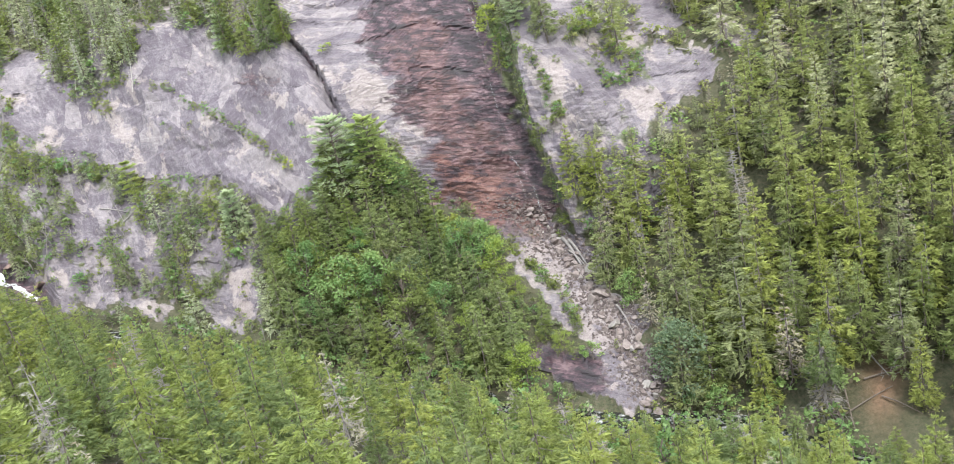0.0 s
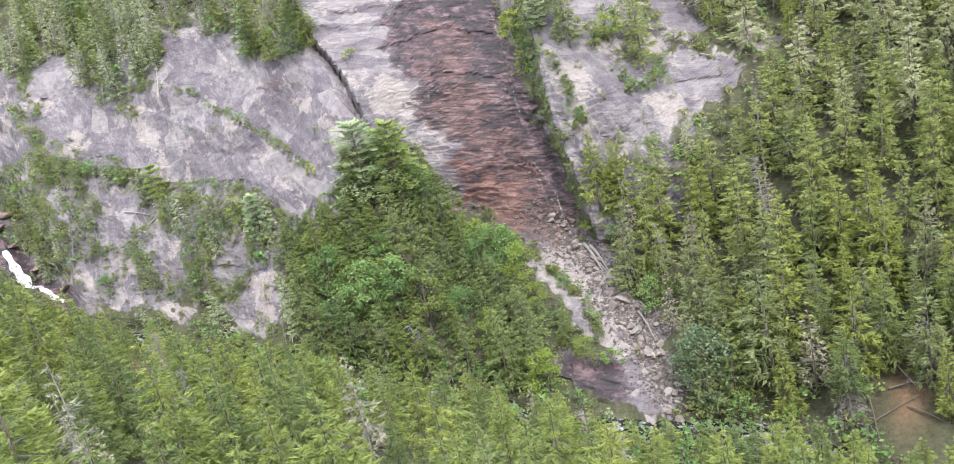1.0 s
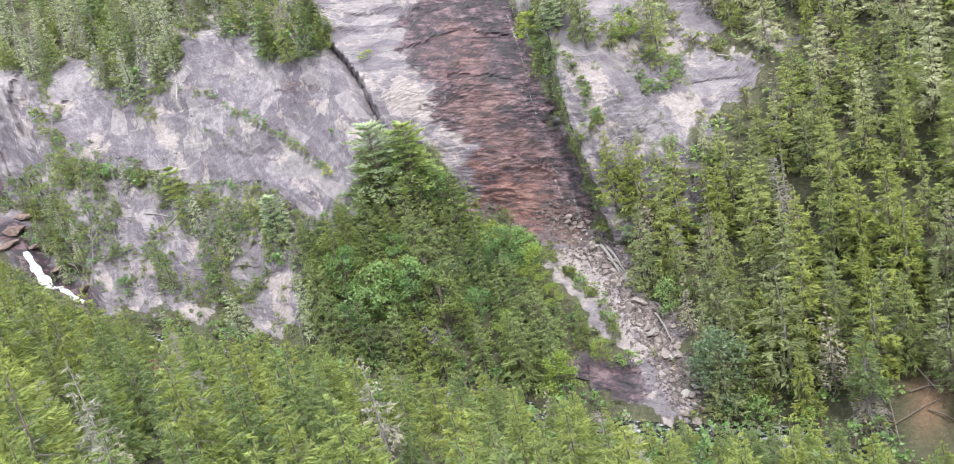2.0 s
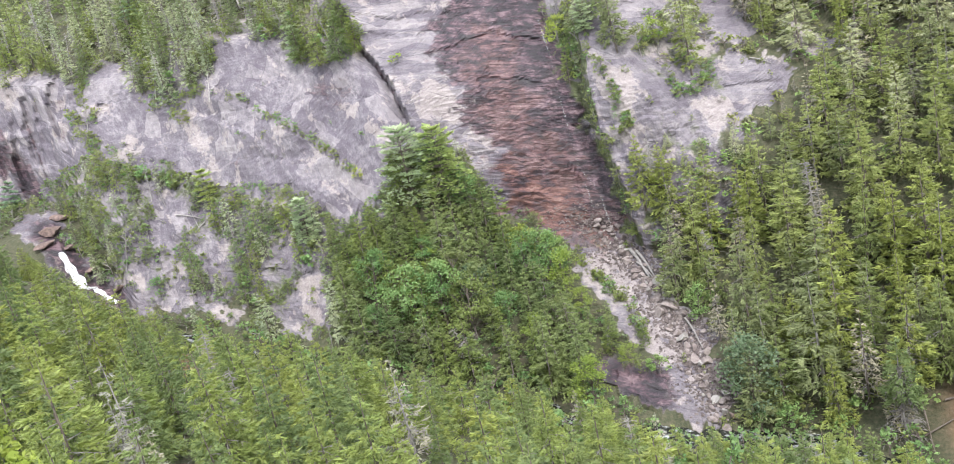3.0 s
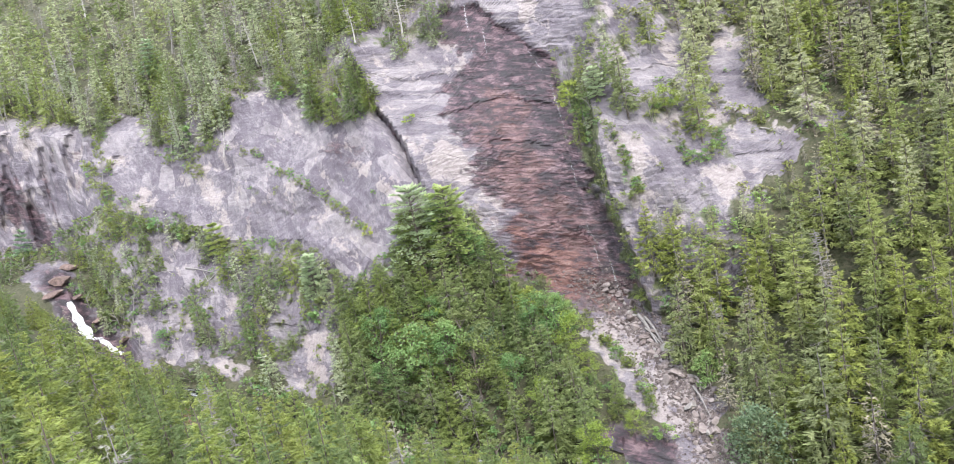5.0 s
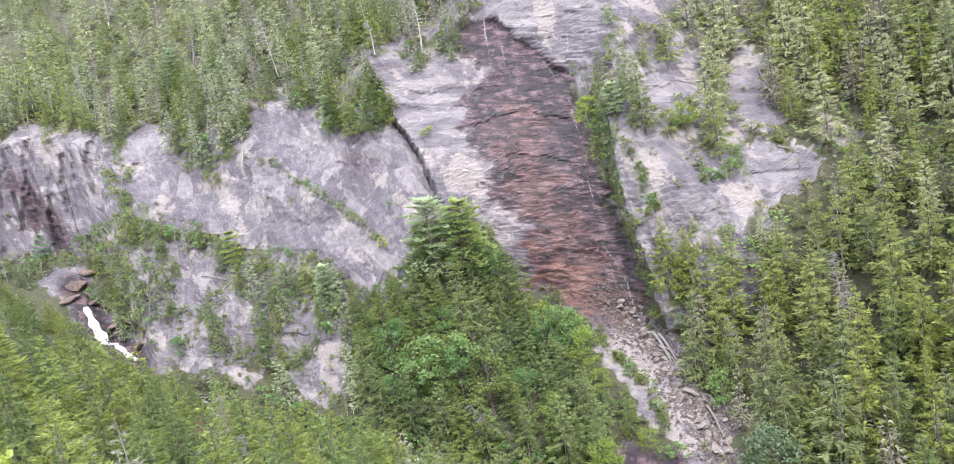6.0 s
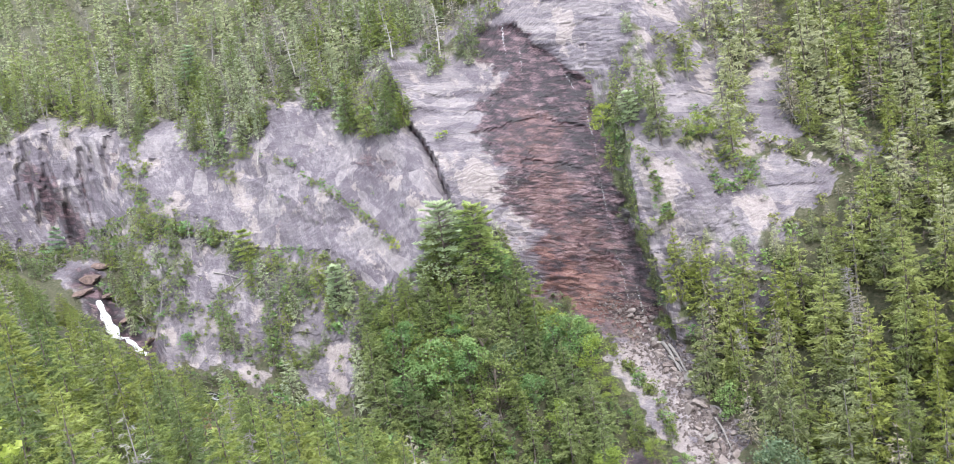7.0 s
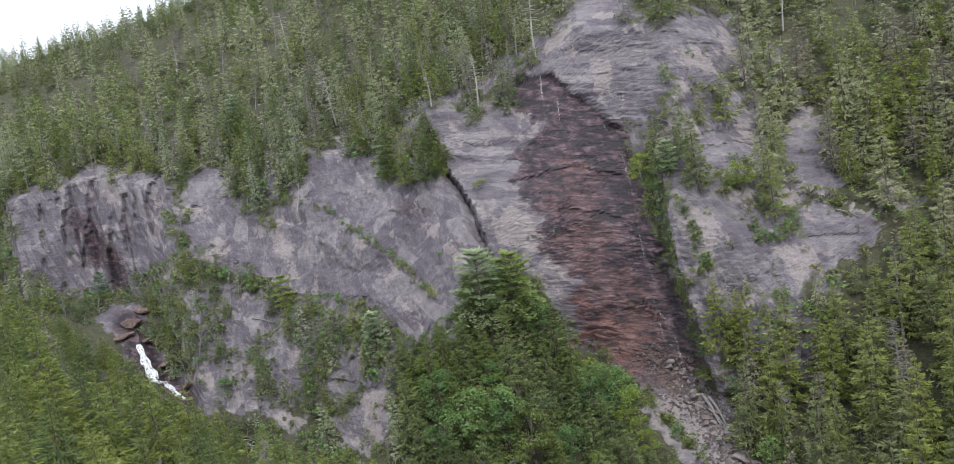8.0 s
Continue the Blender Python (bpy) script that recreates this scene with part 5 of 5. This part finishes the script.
# spruces on the corner over the cleft
for k, (b, low, tall) in enumerate([(-12.5, -2.1, 8.5), (-11.4, -2.5, 8.0), (-10.1, -2.5, 9.0), (-9.0, -2.2, 7.5), (-9.4, -0.8, 8.0)]):
    stand(spruce(420 + k, 12.0, 3.3, 84, 16, 0.52, 0.06, 0.05, 6), 12.0, tall, "spruce_tree", [SPRUCE, SPRUCE_LIGHT, SPRUCE, FRESH, SPRUCE][k], BARK, "green spruce at the cliff corner over the cleft", "tree", b, low, 6.5, 11.0, 3.0, "spruces over the cleft", out=1.5)

# bleached snags leaning out of the broken cliff and along its edge
for k, (b, low, tall) in enumerate([(-25.9, -3.2, 6), (-25.2, -6.2, 5), (-24.3, -7.6, 6), (-23.0, -8.6, 5), (-21.8, -9.4, 5), (-20.2, -11.0, 5), (-18.6, -11.6, 5), (-16.6, -11.0, 5), (-14.6, -12.4, 5), (-24.6, 0.6, 8), (-23.2, 0.4, 7), (-22.2, -1.6, 6),
                                    (-20.6, -2.3, 6), (-19.4, -2.4, 7), (-17.9, -0.4, 7), (-16.4, 0.9, 7), (-14.6, 0.5, 7), (-12.0, -1.4, 5), (-27.6, 1.6, 8), (-29.8, 1.9, 8), (-25.6, 3.4, 9), (-20.0, 3.6, 9), (-10.8, 3.4, 8), (-7.4, 4.4, 8)]):
    stand(snag(360 + k, 9.0, 48, 1.9), 9.0, tall, "dead_tree", SPRUCE, SILVER, "bleached leaning snag with fine bare twigs on the cliff", "dead tree", b, low, 6.2, 11.0, 16.0, "snags of the broken cliff", 1.25)

# shrubs and grass along the ledges and joints
fringe = Wood()
for line, count, size in [([(-17.7, -3.0), (-16.0, -4.1), (-14.3, -6.0), (-12.5, -7.9), (-11.2, -9.7)], 60, 0.5), ([(4.6, -5.5), (4.9, -9.7), (5.6, -13.2), (6.0, -16.5)], 60, 0.6),
                          ([(-25.6, -0.6), (-25.4, -2.5), (-25.9, -4.4)], 16, 0.8), ([(-22.0, -2.6), (-20.0, -2.7), (-18.4, -2.6)], 26, 0.7), ([(5.2, -5.0), (6.5, -8.5), (7.0, -11.0)], 26, 0.8),
                          ([(-21.0, -8.8), (-18.0, -9.0), (-15.0, -10.4), (-12.8, -12.8)], 40, 0.6), ([(1.2, -17.6), (3.2, -20.0), (5.0, -22.6), (5.6, -25.5)], 50, 0.7), ([(9.8, -7.6), (10.4, -9.5), (12.2, -9.6), (12.6, -8.0)], 24, 0.8),
                          ([(-25.6, -6.0), (-23.6, -6.6), (-21.5, -7.8), (-20.0, -8.7)], 44, 0.95), ([(-26.4, -2.2), (-25.8, -4.6), (-26.3, -7.0)], 36, 0.95), ([(-21.4, -2.8), (-20.6, -3.6), (-20.2, -4.4)], 14, 0.7)]:
    line = np.array(line)
    for f in rng.uniform(0, len(line) - 1, count):
        k = int(f)
        b, e = line[k] * (1 - f + k) + line[k + 1] * (f - k) + rng.normal(0, 0.16, 2)
        fringe.add(BUSHES[rng.integers(4)], [SHRUB, SHRUB, LEAF, FRESH][rng.integers(4)], SILVER, turned(rng, ground_at(b, e, 6.0, 9.5), size * rng.uniform(0.5, 1.3), 15))
for p in scatter(6.1, 9.0, -35, 19, 2.2, rng, 1.0):
    b, e = angles(p)
    if bare_at(b, e) and not inside(BARE["slab"], b, e) and rng.random() < (0.34 if b > 5 else 0.75 if e < -12.4 and b < -13 else 0.10):
        fringe.add(BUSHES[rng.integers(4)], [SHRUB, SHRUB, LEAF, FRESH][rng.integers(4)], SILVER, turned(rng, p, rng.uniform(0.2, 0.65), 15))
for p in scatter(6.05, 8.2, -27, -12.5, 1.7, rng, 1.6):
    b, e = angles(p)
    if -18.5 < e < -9.5 and rng.random() < (0.16 if bare_at(b, e) else 0.55):
        fringe.add(BUSHES[rng.integers(4)], [SHRUB, SHRUB, LEAF, SPRUCE, FRESH][rng.integers(5)], SILVER, turned(rng, p, rng.uniform(0.45, 1.05), 14))
fringe.put("ledge_grass_and_shrubs", "low olive shrubs and grass along rock ledges", "shrubs")

# ---------------------------------------------------------------- stones, logs, water


def stone(seed, flat=0.7):
    """An angular stone: a ball cut by random planes and roughened."""
    r = np.random.default_rng(seed)
    bm = bmesh.new()
    bmesh.ops.create_icosphere(bm, subdivisions=2, radius=1.0)
    cuts = [(Vector(r.normal(0, 1, 3)).normalized(), r.uniform(0.34, 0.72)) for _ in range(12)]
    for v in bm.verts:
        for n, far in cuts:
            over = v.co.dot(n) - far
            if over > 0:
                v.co -= n * over
        v.co += v.co * 0.06 * noise.noise(v.co * 3 + Vector((seed, 0, 0)))
        v.co.z *= flat
    me = bpy.data.meshes.new("boulder")
    bm.to_mesh(me)
    bm.free()
    return me


STONES = [stone(500 + k, f) for k, f in enumerate((0.7, 0.8, 0.6, 0.9, 0.75, 0.65))]
for k, me in enumerate(STONES):
    me.materials.append(STONE)
DARK = [me.copy() for me in STONES[:3]]
PALE = [me.copy() for me in STONES[:3]]
for me in DARK:
    me.materials.clear()
    me.materials.append(WET_STONE)
for me in PALE:
    me.materials.clear()
    me.materials.append(PALE_STONE)
# the large boulders of the run: bearing, height angle, size, tall, pale
for b, e, size, tall, pale, label in [
        (7.25, -21.1, 1.7, 1.4, 1, "large pale upright boulder in the talus run"), (8.1, -24.7, 1.5, 0.8, 1, "pale flat boulder in the talus run"), (7.6, -22.6, 1.7, 0.8, 0, "grey boulder wedged in the talus run"),
        (6.7, -22.9, 1.2, 1.5, 0, "narrow upright stone in the talus run"), (8.4, -23.2, 1.2, 0.8, 0, "dark grey boulder at the run's edge"), (5.4, -18.6, 0.8, 0.8, 1, "pale boulder at the head of the run"),
        (3.9, -17.3, 0.9, 0.8, 0, "pink-grey boulder at the slab's foot"), (9.2, -26.3, 1.2, 0.7, 0, "flat boulder low in the run"), (10.6, -29.9, 1.4, 0.7, 0, "wet dark boulder at the stream"),
        (-29.6, -8.3, 3.4, 0.6, 0, "big wet ledge block above the cascade"), (-28.9, -7.6, 2.6, 0.7, 0, "pinkish block beside the cascade"), (-30.3, -8.9, 2.6, 0.5, 0, "dark block at the cascade's lip"), (-28.2, -11.0, 1.6, 0.8, 0, "wet block beside the white water"), (-28.9, -9.4, 1.8, 0.6, 0, "dark angular block over the white water"), (-27.2, -12.6, 1.8, 0.6, 0, "wet slab block below the white water")]:
    ob = tagged(new("boulder", (PALE[int(size * 7) % 3] if pale else DARK[int(size * 10) % 3] if b < 0 or e < -29 else STONES[int(size * 10) % 6])), label, "boulder", "large boulders")
    ob.matrix_basis = pose(*(ground_at(b, e, 5.0, 7.6) + (0, 0, 0.25 * size)), rng.uniform(-15, 15), rng.uniform(-15, 15), rng.uniform(0, 360)) @ Matrix.Diagonal((size, size * 0.85, size * tall, 1))
for k in range(290):
    f = rng.uniform(0, 1) ** 0.85
    b = np.interp(f, [0, 0.3, 0.5, 1], [3.8, 6.4, 7.4, 9.9]) + rng.normal(0, 0.55)
    e = np.interp(f, [0, 0.3, 0.5, 1], [-16.6, -20.2, -22.8, -29.8]) + rng.normal(0, 0.5)
    size = 0.28 + 0.95 * rng.random() ** 3
    ob = tagged(new("boulder", STONES[rng.integers(6)] if rng.random() < 0.86 else PALE[rng.integers(3)]), "small pink-grey stone in the talus run", "boulder", "stones of the talus run")
    ob.matrix_basis = pose(*(ground_at(b, e, 5.9, 7.4) + (0, 0, 0.15 * size)), rng.uniform(-40, 40), rng.uniform(-40, 40), rng.uniform(0, 360)) @ Matrix.Diagonal((size, size * 0.8, size, 1))

rubble = []
ball = np.array([[(0, 0, 1), (math.cos(a), math.sin(a), 0), (math.cos(a + 1.26), math.sin(a + 1.26), 0)] for a in np.arange(5) * 1.2566])
for k in range(4200):
    f = rng.uniform(0, 1)
    b = np.interp(f, [0, 0.35, 1], [2.6, 6.6, 10.5]) + rng.normal(0, 1.15)
    e = np.interp(f, [0, 0.35, 1], [-15.8, -20.2, -29.6]) + rng.normal(0, 0.7)
    if not bare_at(b, e):
        continue
    s = rng.uniform(0.10, 0.38)
    turn = np.array(Euler(rng.uniform(-0.6, 0.6, 3)).to_matrix()) @ np.diag([s, s * rng.uniform(0.6, 1), s * rng.uniform(0.5, 1)])
    rubble.append((ball + rng.normal(0, 0.12, ball.shape)) @ turn.T + ground_at(b, e, 5.9, 7.6))
tagged(new("rubble", tri_mesh("rubble", (np.concatenate(rubble), STONE))), "loose pink-grey rubble below the wet slab", "rubble", kind="stuff")


def log(b0, e0, b1, e1, thick, label, wood=SILVER, lo=5.0, hi=9.0, raise_by=0.45):
    """A fallen trunk lying on the land between two places."""
    a, c = ground_at(b0, e0, lo, hi) + (0, 0, raise_by), ground_at(b1, e1, lo, hi) + (0, 0, raise_by)
    ks = np.linspace(0, 1, 7)
    pts = [a * (1 - k) + c * k + (0.1 * math.sin(5 * k), 0, 0.15 * math.sin(3.1 * k)) for k in ks]
    tris = [tube(pts, thick * (1 - 0.6 * ks), 7)]
    for f in (0.35, 0.5, 0.62, 0.74, 0.85):
        s = a * (1 - f) + c * f
        tris.append(tube([s, s + rng.normal(0, 0.6, 3) + (0, 0, 0.3)], [thick * 0.3, thick * 0.1], 4))
    return tagged(new("fallen_log", tri_mesh("fallen_log", (np.concatenate(tris), wood))), label, "log", "fallen logs")


log(5.6, -18.7, 6.6, -20.7, 0.30, "bleached driftwood log in the talus run")
log(6.0, -18.9, 7.0, -20.8, 0.26, "pale weathered log beside the boulders")
log(5.9, -19.6, 7.0, -21.0, 0.16, "thin bleached log across the stones")
log(8.4, -23.6, 9.3, -25.6, 0.17, "grey log along the run's edge")
log(23.0, -26.6, 25.6, -29.4, 0.17, "long fallen trunk on red soil")
log(24.0, -29.6, 26.8, -29.0, 0.14, "fallen trunk lying across red soil", BARK)
log(22.6, -31.6, 25.8, -30.0, 0.12, "thin grey fallen trunk on red soil", BARK)
log(22.4, -29.0, 23.2, -32.6, 0.13, "fallen trunk pointing down the red slope", BARK)
log(25.0, -30.6, 27.5, -31.6, 0.1, "slender fallen trunk on the slope", BARK)
log(12.4, -17.0, 14.0, -16.6, 0.14, "fallen trunk caught on the steep side")
log(-22.6, -9.4, -20.9, -10.2, 0.16, "bleached fallen trunk on the broken cliff", lo=6.2)
log(-24.6, -8.3, -23.4, -9.6, 0.13, "grey fallen trunk under the buttress", lo=6.2)
log(-21.6, -10.6, -20.2, -9.9, 0.12, "grey fallen trunk leaning on shrubs", lo=6.2)
log(14.4, -3.4, 15.4, -6.0, 0.18, "dead trunk lying down the pale rock", lo=7.0, hi=10)
log(15.0, -8.2, 16.3, -8.8, 0.12, "bleached branch on the pale rock face", lo=7.0, hi=10)


def ribbon(name, line, widths, material, label, category, lo=5.0, hi=11.0, out=0.12, lumps=0.05, strands=1, spread=0.012):
    """Water that runs down the land along bearings and height angles, as uneven strands with some body."""
    line = np.array(line, float)
    tris = []
    for s in range(strands):
        ks = np.linspace(0, len(line) - 1, 14 * (len(line) - 1) + 1)
        wob = rng.normal(0, 0.05, len(ks)).cumsum() * 0.25 + (s - (strands - 1) / 2) * spread * rng.uniform(0.7, 1.3) * np.linspace(0.6, 1.3, len(ks))
        left, right, top = [], [], []
        for k, w in zip(ks, wob):
            i = min(int(k), len(line) - 2)
            b, e = line[i] * (1 - k + i) + line[i + 1] * (k - i)
            p = ground_at(b + w, e, lo, hi)
            r = math.radians(b)
            toward, side = np.array([-math.sin(r), -math.cos(r), 0.35]), np.array([math.cos(r), -math.sin(r), 0])
            n = np.interp(k, np.linspace(0, len(line) - 1, len(widths)), widths) * (0.75 + 0.45 * math.sin(3.1 * k + s * 2.2) + rng.uniform(-0.15, 0.15)) * 0.5
            left.append(p + toward * out - side * n)
            right.append(p + toward * out + side * n)
            top.append(p + toward * (out + lumps + rng.uniform(0, lumps)))
        for a, c in ((left, top), (top, right)):
            a, c = np.array(a), np.array(c)
            tris += [np.stack([a[:-1], c[:-1], c[1:]], 1), np.stack([a[:-1], c[1:], a[1:]], 1)]
    return tagged(new(name, tri_mesh(name, (np.concatenate(tris), material))), label, category)


def white_water(line, widths, label):
    """A lumpy sheet of falling foam over the land, ragged at its sides."""
    line = np.array(line, float)
    rows, cols = 36, 12
    grid = np.zeros((rows, cols, 3))
    for i, k in enumerate(np.linspace(0, len(line) - 1, rows)):
        j = min(int(k), len(line) - 2)
        b, e = line[j] * (1 - k + j) + line[j + 1] * (k - j)
        r = math.radians(b)
        toward, side = np.array([-math.sin(r), -math.cos(r), 0.4]), np.array([math.cos(r), -math.sin(r), 0])
        wide = np.interp(k, np.linspace(0, len(line) - 1, len(widths)), widths) * (1 + 0.22 * math.sin(i * 0.5) + rng.uniform(-0.06, 0.06))
        p = ground_at(b, e, 5.0, 7.0)
        for c, x in enumerate(np.linspace(-0.5, 0.5, cols)):
            lump = 0.45 + 0.12 * noise.noise(Vector((x * 4 + i * 0.1, i * 0.2, 3.1)))
            grid[i, c] = p + side * wide * x + toward * (lump - 0.8 * abs(x) ** 2)
    a, b2, c2, d2 = grid[:-1, :-1], grid[:-1, 1:], grid[1:, 1:], grid[1:, :-1]
    tris = np.concatenate([np.stack([a, b2, c2], 2).reshape(-1, 3, 3), np.stack([a, c2, d2], 2).reshape(-1, 3, 3)])
    return tagged(new("cascade", tri_mesh("cascade", (tris, FROTH))), label, "waterfall")


white_water([(-29.5, -9.4), (-29.3, -10.6), (-29.0, -11.7)], [0.9, 1.5, 2.1], "white foaming cascade between wet rocks")
white_water([(-29.2, -11.7), (-28.5, -12.0), (-28.2, -12.4)], [1.5, 1.3, 1.0], "white water spilling sideways below the cascade")
white_water([(-28.2, -12.3), (-27.9, -12.9), (-27.5, -13.3)], [0.8, 1.1, 1.0], "lower white step of the cascade")
ribbon("waterfall", [(-1.75, 3.0), (-1.85, 1.4), (-1.9, -0.2)], [0.28, 0.24, 0.2], THIN, "thin white fall dropping from the rock roof", "waterfall", 6.5, 10, 1.0, 0.05, 1)
ribbon("waterfall", [(-0.9, 1.3), (-1.0, -0.2), (-0.2, -2.6)], [0.2, 0.18, 0.15], THIN, "thread of water down the dark rock", "waterfall", 6.5, 10, 0.25)
ribbon("waterfall", [(1.6, -0.6), (2.2, -1.8), (2.7, -3.0), (3.05, -5.6), (3.05, -8.2), (3.15, -9.9), (3.3, -12.6)], [0.12, 0.14, 0.22, 0.15, 0.2, 0.15, 0.25], THIN, "thin water running down the slab's dark edge", "waterfall", 6.5, 10, 0.25)
ribbon("waterfall", [(3.3, -12.6), (4.1, -14.0), (4.45, -14.9), (4.7, -16.9)], [0.16, 0.22, 0.2, 0.28], THIN, "white streaks of water at the slab's foot", "waterfall", 6.0, 10, 0.25, 0.05, 1)
ribbon("waterfall", [(3.5, -13.6), (3.7, -15.2), (4.2, -16.8)], [0.16, 0.2, 0.2], THIN, "thin side thread at the slab's foot", "waterfall", 6.0, 10, 0.25)


def stream():
    """The stream bed's water, between the two banks."""
    bs = np.arange(-40, 34, 0.5)
    dn, zn = along(NEAR_BANK, bs)
    df, zf = along(FAR_BANK, bs)
    r = np.radians(bs)
    zz = np.minimum(zn, zf) + EYE + 0.7
    a = np.stack([np.sin(r) * (dn + 0.5), np.cos(r) * (dn + 0.5), zz], -1)
    c = np.stack([np.sin(r) * (df - 0.3), np.cos(r) * (df - 0.3), zz], -1)
    rows = [a * (1 - f) + c * f for f in np.linspace(0, 1, 5)]
    tris = []
    for u, v in zip(rows[:-1], rows[1:]):
        tris += [np.stack([u[:-1], u[1:], v[1:]], 1), np.stack([u[:-1], v[1:], v[:-1]], 1)]
    return tagged(new("water", tri_mesh("water", (np.concatenate(tris), POOL))), "dark mountain stream with white riffles in the gorge", "stream", kind="structure")


stream()
